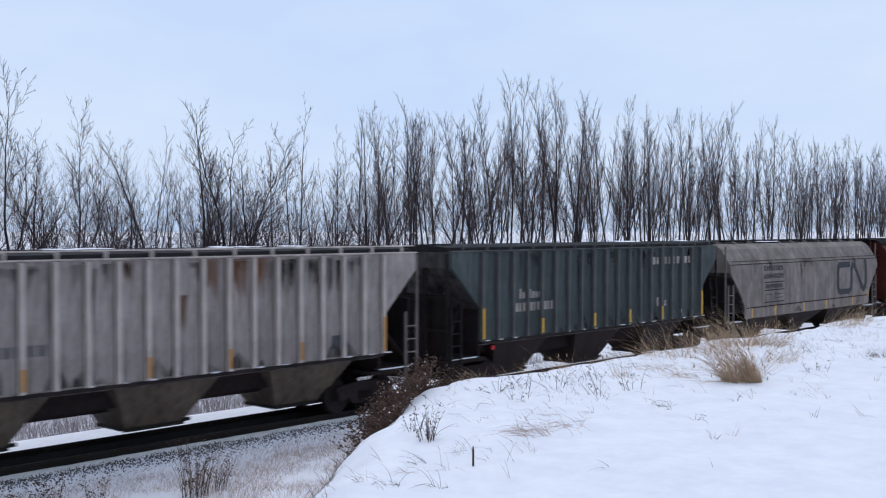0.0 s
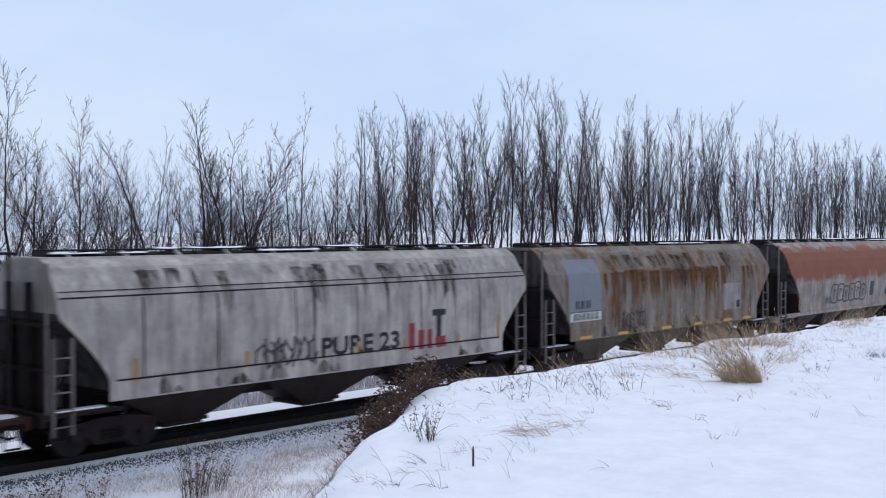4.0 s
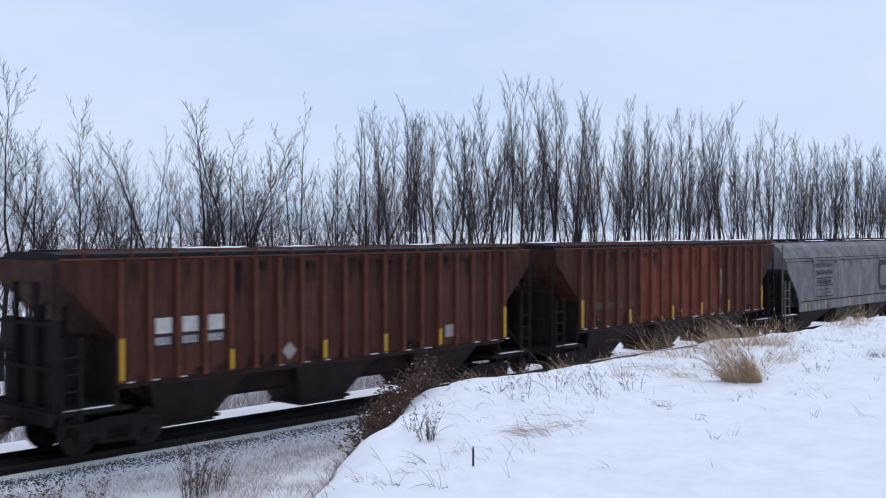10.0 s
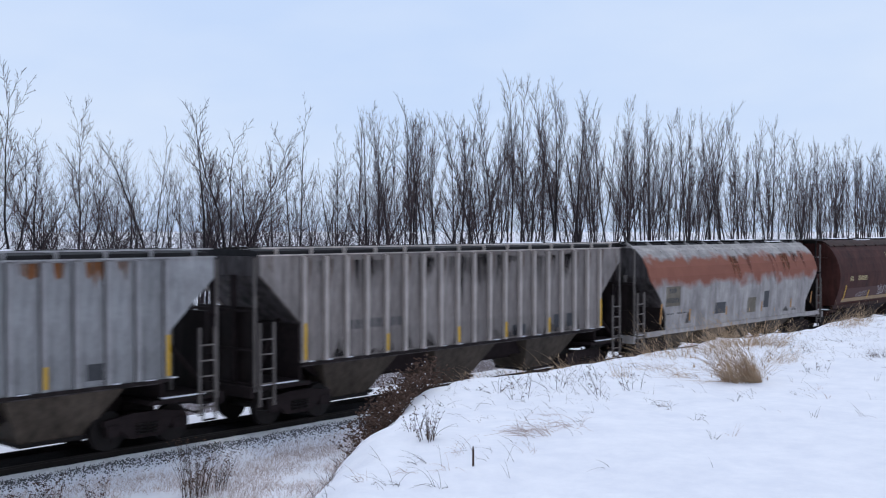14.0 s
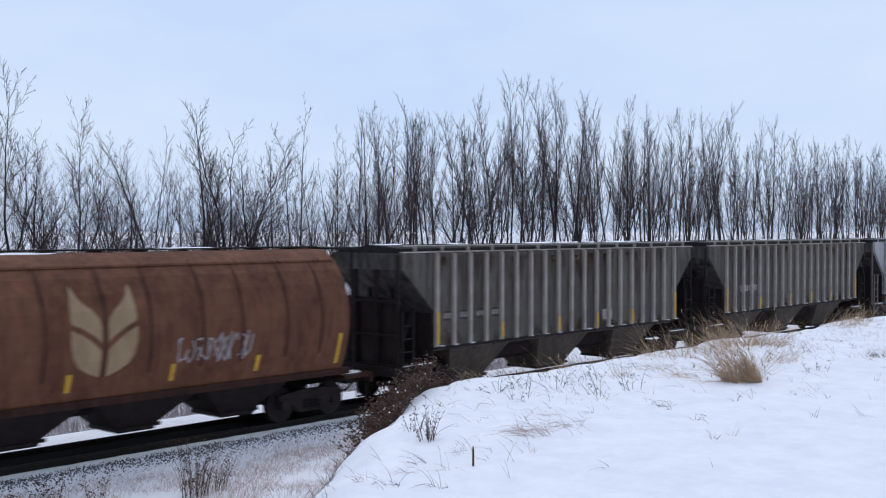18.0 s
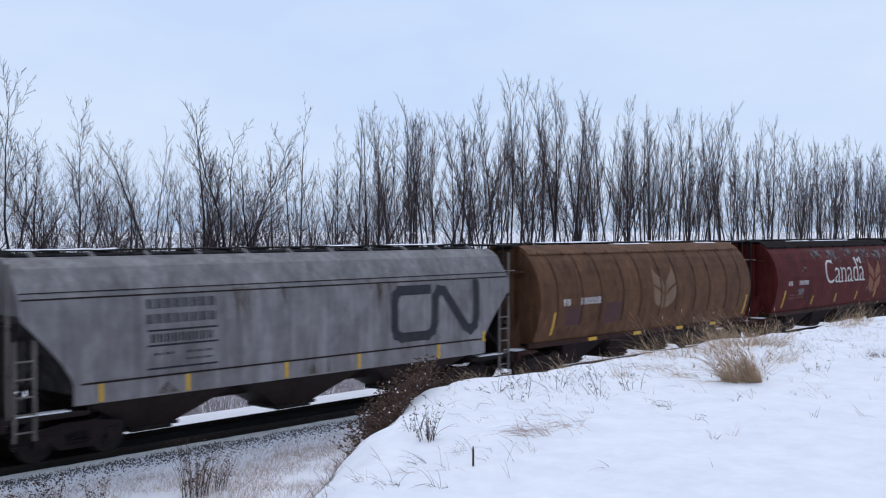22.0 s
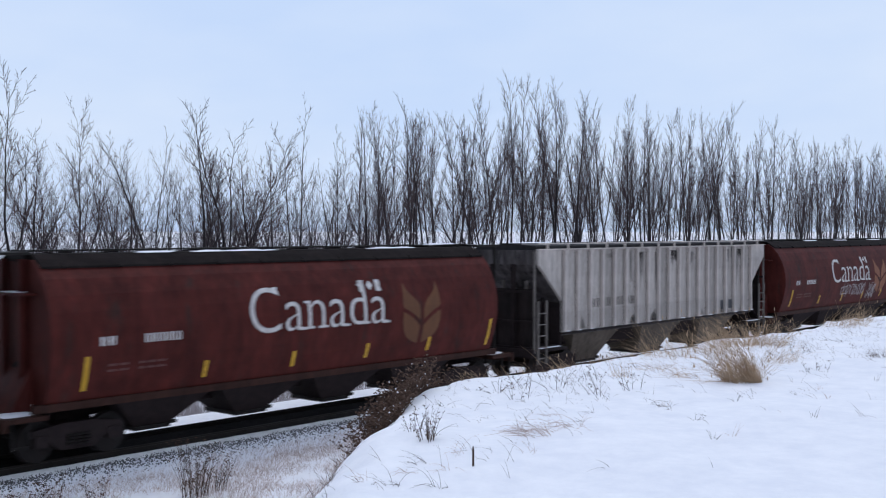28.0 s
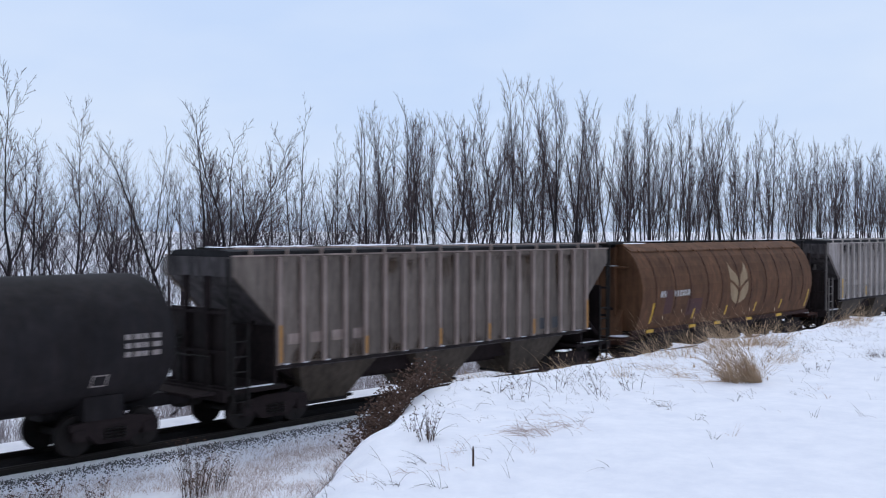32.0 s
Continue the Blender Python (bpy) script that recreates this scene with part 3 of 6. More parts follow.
LEAF_UP = [(0.10, 0.365), (0.09, 0.54), (0.14, 0.63), (0.32, 0.725), (0.56, 0.80), (0.74, 0.88), (0.88, 1.01), (0.93, 0.90), (0.98, 0.76), (1.0, 0.63), (0.95, 0.585), (0.70, 0.545), (0.42, 0.475), (0.22, 0.42)]
LEAF_LOW = [(0.10, -0.02), (0.10, 0.275), (0.24, 0.335), (0.46, 0.41), (0.74, 0.48), (1.0, 0.53), (1.0, 0.36), (0.93, 0.22), (0.75, 0.11), (0.45, 0.035)]


def drip(x0, z0, w, d, seed):
    """A ragged stain that runs down from z0 in uneven fingers."""
    rng = random.Random(seed)
    n = max(5, int(w / 0.06))
    low = [(x0 + w * (k + 0.5) / n, z0 - d * (rng.uniform(0.35, 1.15) if k % 2 else rng.uniform(0.12, 0.6))) for k in range(n)]
    return [(x0, z0), *low, (x0 + w, z0)]


def grime(car, prof, seed, mat, n, length=6.8, top=4.38, low=1.45, label="dark rain-washed streaks"):
    """Dirt that the rain has drawn down from the eave, and splashes thrown up from the sill."""
    rng, polys = random.Random(seed), []
    for k in range(n):
        x_, w = rng.uniform(-length, length - 0.5), rng.uniform(0.10, 0.55)
        polys.append(drip(x_, top - rng.uniform(0, 0.15), w, rng.uniform(0.3, 1.0) * rng.choice((1, 1, 2.4)), seed * 100 + k))
        if k % 2:
            x_, h = rng.uniform(-length, length - 0.5), rng.uniform(0.15, 0.6)
            polys.append([(x_, low), (x_ + w * 1.4, low), (x_ + w, low + h * 0.6), (x_ + w * 0.6, low + h), (x_ + w * 0.2, low + h * 0.5)])
    tagged(part("grime_streaks", on_side(polys, prof, 0.0055), mat, car, label), kind="stuff")


def wheat(xc, z0, w, h):
    """The four-leaved grain emblem."""
    return [[(xc + s * x_ * w / 2, z0 + z_ * h) for x_, z_ in leaf] for leaf in (LEAF_UP, LEAF_LOW) for s in (-1, 1)]


def bubbles(x0, x1, z0, z1, n, w):
    """Big rounded outline letters of a sprayed piece, each a closed loop with a counter."""
    out = []
    wd = (x1 - x0) / n
    for i in range(n):
        xc, zc = x0 + wd * (i + 0.5), (z0 + z1) / 2 + 0.06 * math.sin(i * 2.1)
        rx, rz = wd * 0.58, (z1 - z0) / 2 * (0.92 + 0.08 * math.cos(i * 1.7))
        pts = [(xc + rx * math.copysign(abs(math.cos(a)) ** 0.6, math.cos(a)), zc + rz * math.copysign(abs(math.sin(a)) ** 0.6, math.sin(a))) for a in [2 * math.pi * k / 16 for k in range(17)]]
        out += stroke(pts, w)
        out += stroke([(xc - rx * 0.25, zc - rz * 0.5), (xc - rx * 0.2, zc + rz * 0.45), (xc + rx * 0.25, zc + rz * 0.3), (xc, zc), (xc + rx * 0.35, zc - rz * 0.55)][:3 + i % 3], w * 0.8)
    return out


def scribble(x0, x1, z0, z1, n, w, seed):
    """A sprayed tag: close loops and strokes of thin line, some crossing."""
    rng = random.Random(seed)
    out, n, w = [], int(n * 1.8), w * 0.72
    for i in range(n):
        xa, wd = x0 + (x1 - x0) * i / n, (x1 - x0) / n * 1.7
        lean, turn = rng.uniform(-0.15, 0.3), rng.choice((-1, 1))
        pts = []
        for k in range(rng.randint(5, 9)):
            a = turn * k * rng.uniform(0.6, 0.95) + i
            z = 0.5 + 0.5 * math.sin(a) * rng.uniform(0.75, 1.1)
            pts.append((xa + wd * (0.5 + 0.45 * math.cos(a) * rng.uniform(0.6, 1.1) + lean * (z - 0.5)), z0 + (z1 - z0) * z))
        out += stroke(pts, w)
        if rng.random() < 0.5:
            xm = xa + wd * rng.uniform(0.2, 0.8)
            out += stroke([(xm, z0 - 0.05), (xm + lean * (z1 - z0), z1 + 0.06)], w)
    return out


def lettered(body, x0, x1, z0, z1, prof, fat=0.0, serifs=()):
    """Readable words in the built-in font, fitted to a width and height on the side."""
    cu = bpy.data.curves.new("words", "FONT")
    cu.body, cu.offset = body, fat
    tmp = new("words", cu)
    bpy.context.view_layer.update()
    me = bpy.data.meshes.new_from_object(tmp.evaluated_get(bpy.context.evaluated_depsgraph_get()))
    bpy.data.objects.remove(tmp)
    bm = bmesh.new()
    bm.from_mesh(me)
    bpy.data.meshes.remove(me)
    xs, ys = [v.co.x for v in bm.verts], [v.co.y for v in bm.verts]
    for v in bm.verts:
        v.co = Vector((x0 + (v.co.x - min(xs)) / (max(xs) - min(xs)) * (x1 - x0), 0, z0 + (v.co.y - min(ys)) / (max(ys) - min(ys)) * (z1 - z0)))
    if serifs:
        # split the mesh into its letters, then give each its slabs: (share of the letter's width, top or foot, width)
        todo, letters = set(bm.verts), []
        while todo:
            stack, seen = [todo.pop()], []
            while stack:
                v = stack.pop()
                seen.append(v)
                for e in v.link_edges:
                    w = e.other_vert(v)
                    if w in todo:
                        todo.remove(w)
                        stack.append(w)
            letters.append((min(v.co.x for v in seen), max(v.co.x for v in seen), min(v.co.z for v in seen), max(v.co.z for v in seen)))
        letters.sort()
        for (a, b, low, high), slabs in zip(letters, serifs):
            for at, up, wide in slabs:
                x_, z_, t = a + (b - a) * at, (high if up else low), (z1 - z0) * 0.055
                q = rect(x_ - wide / 2, x_ + wide / 2, z_ - t, z_) if up else rect(x_ - wide / 2, x_ + wide / 2, z_, z_ + t)
                bm.faces.new([bm.verts.new((px, 0.0006, pz)) for px, pz in q])
    return wrap(bm, prof)


CACHE = {}


def cached(key, make, mat, smooth=False):
    """A mesh made once and shared by all alike pieces of one material."""
    k = (key, mat.name)
    if k not in CACHE:
        me = make().mesh(key if isinstance(key, str) else key[0], smooth)
        me.materials.append(mat)
        CACHE[k] = me
    return CACHE[k]


def side_frame():
    sh = Shape()
    top = [(-1.12, 0.60), (-1.10, 0.74), (-0.66, 0.80), (-0.40, 0.84), (0.40, 0.84), (0.66, 0.80), (1.10, 0.74), (1.12, 0.60), (0.74, 0.52), (0.52, 0.30), (0.42, 0.24),
           (-0.42, 0.24), (-0.52, 0.30), (-0.74, 0.52)]
    sh.plate(top, -0.07, 0.07)
    for s in (-1, 1):
        sh.box(s * 0.89 - 0.16, s * 0.89 + 0.16, -0.10, 0.10, 0.36, 0.62)
    return sh


def springs():
    sh = Shape()
    for x_ in (-0.2, 0.0, 0.2):
        for k in range(4):
            sh.tube([(x_, 0, 0.34 + 0.07 * k), (x_, 0, 0.37 + 0.07 * k)], 0.085, 8, True)
    return sh


def wheelset():
    sh = Shape()
    for s in (-1, 1):
        y0 = s * 0.70
        sh.disc(0, 0, y0 - 0.015, y0 + 0.015, 0.487, 24)
        sh.disc(0, 0, y0, y0 + s * 0.125, 0.457, 24)
        sh.disc(0, 0, y0 + s * 0.12, y0 + s * 0.17, 0.16, 12)
        sh.disc(0, 0, y0 + s * 0.17, y0 + s * 0.36, 0.085, 10)
        for k in range(5):
            a = k * 1.2566
            sh.disc(0.29 * math.cos(a), 0.29 * math.sin(a), y0 + s * 0.12, y0 + s * 0.135, 0.05, 6)
    sh.disc(0, 0, -0.7, 0.7, 0.08, 10)
    return sh


WHEELS = ([], [])


def truck(car, x_):
    """A three-piece freight truck with its two wheelsets."""
    t = part("truck", cached("truck_bolster", lambda: Shape().box(-0.2, 0.2, -1.02, 1.02, 0.42, 0.78).box(-0.16, 0.16, -0.3, 0.3, 0.78, 0.95), GRIME), GRIME, car, "", at=pose(x_, 0, 0))
    for s in (-1, 1):
        part("side_frame", cached("side_frame", side_frame, GRIME), GRIME, t, at=pose(0, s * 1.0, 0))
        tagged(part("spring_pack", cached("spring_pack", springs, STEEL), STEEL, t, at=pose(0, s * 1.09, 0)), kind="stuff")
    for i, dx in enumerate((-0.89, 0.89)):
        WHEELS[i].append(part("wheelset", cached("wheelset", wheelset, TREAD), TREAD, t, at=pose(dx, 0, 0.457)))


def ladder_shape(h, w):
    sh = Shape()
    for x_ in (0, w):
        sh.box(x_ - 0.03, x_ + 0.03, -0.03, 0.03, 0, h)
    for k in range(int(h / 0.38)):
        z = 0.2 + k * 0.38
        sh.box(0, w, -0.018, 0.018, z - 0.018, z + 0.018)
    return sh


def coupler(s):
    sh = Shape().box(min(s * 8.35, s * 8.85), max(s * 8.35, s * 8.85), -0.09, 0.09, 0.72, 0.92)
    sh.plate([(s * 8.82, 0.66), (s * 9.10, 0.66), (s * 9.13, 0.80), (s * 9.10, 0.98), (s * 8.82, 0.98)], -0.17, 0.17)
    return sh


def hose(s):
    return Shape().tube([(s * 8.5, 0.35, 0.7), (s * 8.75, 0.35, 0.5), (s * 9.0, 0.25, 0.4), (s * 9.1, 0.1, 0.45)], 0.03, 6)


def bay(half, top_half, z_top, z_low):
    """One discharge hopper: a funnel that narrows to its gate."""
    return Shape().loft([[(-top_half, -1.30, z_top), (top_half, -1.30, z_top), (top_half, 1.30, z_top), (-top_half, 1.30, z_top)],
                         [(-half, -0.62, z_low), (half, -0.62, z_low), (half, 0.62, z_low), (-half, 0.62, z_low)]])


def gate(half, z_low):
    sh = Shape().box(-half - 0.03, half + 0.03, -0.66, 0.66, z_low - 0.09, z_low)
    sh.box(half, half + 0.20, -0.68, -0.56, z_low - 0.02, z_low + 0.06)
    return sh


def roof_walk(length):
    """The running board, a grating on brackets."""
    sh = Shape()
    for k in range(6):
        y = -0.30 + 0.12 * k
        sh.box(-length, length, y - 0.028, y + 0.028, 4.655, 4.69)
    for k in range(int(length * 2 / 1.2) + 1):
        x_ = -length + k * 1.2
        sh.box(x_ - 0.02, x_ + 0.02, -0.36, 0.36, 4.44, 4.655)
    return sh


def hatch(l):
    """One lid of the loading trough."""
    sh = Shape().loft([[(-l, y, z) for y, z in ((-0.42, 0), (-0.42, 0.07), (-0.30, 0.11), (0.30, 0.11), (0.42, 0.07), (0.42, 0))],
                       [(l, y, z) for y, z in ((-0.42, 0), (-0.42, 0.07), (-0.30, 0.11), (0.30, 0.11), (0.42, 0.07), (0.42, 0))]])
    for s in (-1, 1):
        sh.box(-0.05, 0.05, s * 0.44 - 0.03, s * 0.44 + 0.03, -0.04, 0.13)
    return sh


def snow_strip(rng, x0, x1, y0, y1, z):
    """A ragged thin drift lying on a roof."""
    n = max(3, int((x1 - x0) / 0.25))
    ra, rb = [], []
    for i in range(n + 1):
        x_ = x0 + (x1 - x0) * i / n
        w = (y1 - y0) * (0.5 if i in (0, n) else rng.uniform(0.6, 1.0))
        c = (y0 + y1) / 2 + rng.uniform(-0.05, 0.05) * (y1 - y0)
        hgt = rng.uniform(0.015, 0.045)
        ra.append([(x_, c - w / 2, z), (x_, c - w / 4, z + hgt), (x_, c + w / 4, z + hgt), (x_, c + w / 2, z)])
    return Shape().loft(ra)


def extrude_profile(prof, x0, x1, step=1.0):
    """A closed hull whose cross-section is prof, mirrored."""
    ring = [(-y, z) for y, z in prof[::-1]] + [(y, z) for y, z in prof]
    n = max(1, int((x1 - x0) / step))
    return Shape().loft([[(x0 + (x1 - x0) * i / n, y, z) for y, z in ring] for i in range(n + 1)])


def underframe(car, paintm, end, sill_z=1.0):
    """Centre sill, end platforms, couplers, hoses, trucks: what all the hopper cars share."""
    part("centre_sill", cached("centre_sill", lambda: Shape().box(-8.5, 8.5, -0.22, 0.22, 0.80, 1.12), GRIME), GRIME, car)
    for s in (-1, 1):
        a, b = sorted((s * end, s * 8.62))
        part("end_platform", cached(("end_platform", s, end), lambda: Shape().box(a, b, -1.42, 1.42, 1.02, 1.12).box(s * 8.60 - 0.05, s * 8.60 + 0.05, -1.45, 1.45, 0.86, 1.14), paintm), paintm, car)
        part("coupler", cached(("coupler", s), lambda: coupler(s), STEEL), STEEL, car)
        part("air_hose", cached(("air_hose", s), lambda: hose(s), GRIME), GRIME, car)
        for w in (-1, 1):
            part("stirrup_step", cached(("stirrup_step", s, w), lambda: Shape().box(s * 8.25 - 0.2, s * 8.25 + 0.2, w * 1.42 - 0.02, w * 1.42 + 0.02, 0.48, 0.52)
                 .box(s * 8.25 - 0.2, s * 8.25 - 0.17, w * 1.42 - 0.02, w * 1.42 + 0.02, 0.5, 1.04).box(s * 8.25 + 0.17, s * 8.25 + 0.2, w * 1.42 - 0.02, w * 1.42 + 0.02, 0.5, 1.04), STEEL), STEEL, car)
        truck(car, s * 6.7)
    part("brake_cylinder", cached("brake_cylinder", lambda: Shape().tube([(-8.2, 0.55, 1.35), (-7.6, 0.55, 1.35)], 0.17, 10, True), GRIME), GRIME, car)
    part("brake_wheel", cached("brake_wheel", lambda: brake_wheel(), STEEL), STEEL, car)


def brake_wheel():
    sh = Shape()
    pts = [(-8.52, 0.75 + 0.27 * math.cos(a), 2.35 + 0.27 * math.sin(a)) for a in [2 * math.pi * k / 14 for k in range(15)]]
    sh.tube(pts, 0.022, 5)
    for k in range(3):
        a = k * 1.047
        sh.tube([(-8.52, 0.75 - 0.27 * math.cos(a), 2.35 - 0.27 * math.sin(a)), (-8.52, 0.75 + 0.27 * math.cos(a), 2.35 + 0.27 * math.sin(a))], 0.016, 4)
    sh.tube([(-8.5, 0.75, 2.35), (-8.2, 0.75, 2.35)], 0.05, 6)
    sh.box(-8.46, -8.40, 0.70, 0.80, 1.1, 2.35)
    return sh


def roof_gear(car, length, mat, seed, snow=0.6, lids=True):
    """Running board, loading lids and what snow still lies up there."""
    part("running_board", cached(("running_board", length), lambda: roof_walk(length), STEEL), STEEL, car)
    if lids:
        n = 8
        for k in range(n):
            part("hatch_cover", cached(("hatch_cover", length), lambda: hatch(length / n - 0.06), mat), mat, car, at=pose(-length + (2 * k + 1) * length / n, -0.02, 4.5))
    rng = random.Random(seed)
    x_ = -length
    while x_ < length - 0.6:
        w = rng.uniform(0.6, 2.8)
        if rng.random() < snow:
            y0 = rng.choice((-0.36, -0.36, -0.62))
            part("snow_patch", snow_strip(rng, x_, min(x_ + w, length), y0 - 0.02, y0 + 0.34, 4.685 if y0 > -0.5 else 4.60), SNOW, car, "thin snow left on the roof")
        x_ += w + rng.uniform(0.0, 0.8)


def stripes(car, prof, at, mat=YELLOW, w=0.11):
    """Reflective strips on the side: x, low, high."""
    for x_, a, b in at:
        part("reflector", on_side([rect(x_ - w / 2, x_ + w / 2, a, b)], prof, 0.122 if prof is RIBS else 0.012), mat, car)


SINGLY = {"car_number": "numeral", "company_name": "letter", "reporting_mark": "letter", "number_panel": "number_panel", "white_square": "white_square",
          "repainted_panel": "repainted_panel", "data_plate": "data_plate", "rust_streak": "rust_streak", "rust_patch": "rust_patch", "soot_streak": "soot_streak", "paint_patch": "paint_patch",
          "pale_panel": "pale_panel", "dark_square": "dark_square", "chipped_paint": "paint_chip", "rule": "rule", "slogan": "word_bar", "second_slogan": "word_bar"}


def marking(car, name, polys, mat, prof, label="", out=0.009):
    if name in SINGLY and len(polys) > 1:
        for poly in polys:
            part(SINGLY[name], on_side([poly], prof, out), mat, car, label)
        return None
    ob = part(name, on_side(polys, prof, out), mat, car, label)
    if name in ("graffiti", "weight_data", "faded_lettering", "ghost_emblem", "leaf_outline"):
        ob["kind"] = "stuff"
    return ob


def cyl_car(label, mat, roof_mat, seams=0, seam_mat=None, seed=0, snow=0.6, group="grain cars of the train"):
    """Cylindrical four-bay grain hopper."""
    car = tagged(new("hopper_car"), label, "railway car", group)
    part("body", cached("cyl_body", lambda: extrude_profile(CYL, -7.62, 7.62), mat), mat, car)
    roof = [(0.44, 4.61), (0.60, 4.60), (0.78, 4.50), (1.01, 4.34), (1.03, 4.29)]
    part("roof", cached("cyl_roof", lambda: Shape().loft([[(x_, y, z) for y, z in [(-a, b) for a, b in roof[::-1]] + roof] for x_ in (-7.55, 7.55)]), roof_mat), roof_mat, car)
    for k in range(11):
        x_ = -7.0 + 1.4 * k
        part("roof_bracket", cached(("roof_bracket", 1), lambda: Shape().loft([[(dx, -0.42, 4.66), (dx, -0.34, 4.60), (dx, -1.04, 4.28), (dx, -1.10, 4.32)] for dx in (-0.03, 0.03)]), roof_mat), roof_mat, car, at=pose(x_, 0, 0))
    if seams:
        for k in range(seams):
            x_ = -7.62 + 15.24 * (k + 0.75) / (seams + 0.5)
            ring = [(y + 0.014, z) for y, z in CYL[:-2]]
            inner = [(y - 0.02, z) for y, z in CYL[:-2]]
            part("panel_seam", cached("panel_seam", lambda: Shape().loft([[(dx, -y, z) for y, z in ring + inner[::-1]] for dx in (-0.036, 0.036)]), seam_mat), seam_mat, car, at=pose(x_ + 0.14 * (k % 2), 0, 0))
    part("side_sill", cached("cyl_sill", lambda: Shape().box(-7.9, 7.9, -1.31, -1.18, 1.16, 1.33).box(-7.9, 7.9, 1.18, 1.30, 1.16, 1.33), P_SILL), P_SILL, car)
    for s in (-1, 1):
        e = s * 7.62
        for y in (-0.42, 0.42):
            part("end_post", cached(("end_post", s), lambda: Shape().box(e - 0.02 + s * 0.12, e + 0.10 + s * 0.12, -0.05, 0.05, 1.1, 4.5), mat), mat, car, at=pose(0, y, 0))
        part("end_rail", cached(("end_rail", s), lambda: Shape().box(min(e, e + s * 0.30), max(e, e + s * 0.30), -0.95, 0.95, 3.70, 3.76), mat), mat, car)
        part("end_rail_snow", cached(("end_rail_snow", s), lambda: Shape().box(min(e, e + s * 0.30), max(e, e + s * 0.30), -0.5, 0.15, 3.76, 3.78), SNOW), SNOW, car)
        # flat dark disc on the end in place of a hollow's shade
        part("end_cavity", cached(("end_cavity", s), lambda: Shape().tube([(e + s * 0.004, -0.1, 1.9), (e + s * 0.02, -0.1, 1.9)], 0.3, 14, True), GRIME), GRIME, car)
        part("end_slope", cached(("end_slope", s), lambda: Shape().plate([(e, 2.1), (e + s * 0.5, 1.12), (e, 1.12)], -0.7, 0.7), mat), mat, car)
        part("roof_crossover", cached(("roof_crossover", s), lambda: Shape().box(min(e, s * 8.75), max(e, s * 8.75), -0.75, 0.75, 4.60, 4.66), STEEL), STEEL, car)
        for y in (-0.7, 0.7):
            part("end_ladder", cached(("end_ladder", s), lambda: Shape().box(s * 8.55 - 0.03, s * 8.55 + 0.03, -0.03, 0.03, 1.1, 4.6), STEEL), STEEL, car, at=pose(0, y, 0))
        part("platform_snow", cached(("platform_snow", s), lambda: snow_strip(random.Random(3), min(e + s * 0.1, s * 8.55), max(e + s * 0.1, s * 8.55), -1.3, -0.3, 1.12), SNOW), SNOW, car)
    for k in range(4):
        x_ = -4.5 + 3.0 * k
        h = part("discharge_hopper", cached("cyl_bay", lambda: bay(0.48, 1.46, 1.29, 0.42), GRIME), GRIME, car, at=pose(x_, 0, 0))
        part("outlet_gate", cached("cyl_gate", lambda: gate(0.48, 0.42), STEEL), STEEL, h)
    underframe(car, P_SILL, 7.62)
    roof_gear(car, 7.6, roof_mat, seed, snow)
    return car


def cut_side(kind):
    """Outline of a side sheet whose ends are cut back below the roof."""
    if kind == "straight":
        half = [(8.35, 4.50), (8.35, 3.98), (6.98, 2.66), (6.98, 1.64)]
    else:
        half = [(8.10, 4.46), (8.10, 3.0), (7.85, 2.5), (7.45, 2.0), (7.1, 1.72), (6.9, 1.0)]
    return [(-x_, z) for x_, z in half] + [(x_, z) for x_, z in half[::-1]]


def end_gear(car, mat, prof_y):
    """Slope-end ironwork: corner posts, ladders, end braces."""
    for s in (-1, 1):
        for w in (-1, 1):
            part("ladder", cached(("ladder", s, w), lambda: ladder_shape(2.15, 0.46), mat), mat, car, at=pose(s * 8.15 - 0.23, w * (prof_y - 0.02), 0.62))
            part("corner_post", cached("corner_post", lambda: Shape().box(-0.03, 0.03, -0.03, 0.03, 1.0, 4.42), mat), mat, car, at=pose(s * 8.48, w * (prof_y - 0.1), 0))
            part("end_brace", cached("end_brace", lambda: Shape().box(-0.05, 0.05, -0.05, 0.05, 1.1, 3.4), mat), mat, car, at=pose(s * 7.75, w * 0.5, 0))
        for y in (-1.2, 1.2):
            part("end_strut", cached(("end_strut", s, y), lambda: Shape().tube([(s * 8.45, y, 1.12), (s * 7.15, y * 0.6, 2.75)], 0.06, 5, True), GRIME), GRIME, car)
        for y in (-0.45, 0.45):
            part("end_stanchion", cached(("end_stanchion", s), lambda: Shape().box(s * 8.42 - 0.06, s * 8.42 + 0.06, -0.07, 0.07, 1.1, 3.98), GRIME), GRIME, car, at=pose(0, y, 0))
        for z in (2.05, 3.05):
            part("end_rail", cached(("gear_end_rail", s), lambda: Shape().box(s * 8.44 - 0.03, s * 8.44 + 0.03, -1.40, 1.40, -0.04, 0.04), GRIME), GRIME, car, at=pose(0, 0, z))
        # added dark plate that hides the bright see-through gap at the end
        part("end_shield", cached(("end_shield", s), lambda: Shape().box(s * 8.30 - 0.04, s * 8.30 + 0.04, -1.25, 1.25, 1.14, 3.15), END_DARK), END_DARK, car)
        part("side_step", cached(("side_step", s), lambda: Shape().box(s * 7.6 - 0.75, s * 7.6 + 0.75, -1.47, -1.15, 1.10, 1.15), STEEL), STEEL, car)
        part("step_snow", cached(("step_snow", s), lambda: Shape().box(s * 7.6 - 0.7, s * 7.6 + 0.5, -1.46, -1.2, 1.15, 1.18), SNOW), SNOW, car)


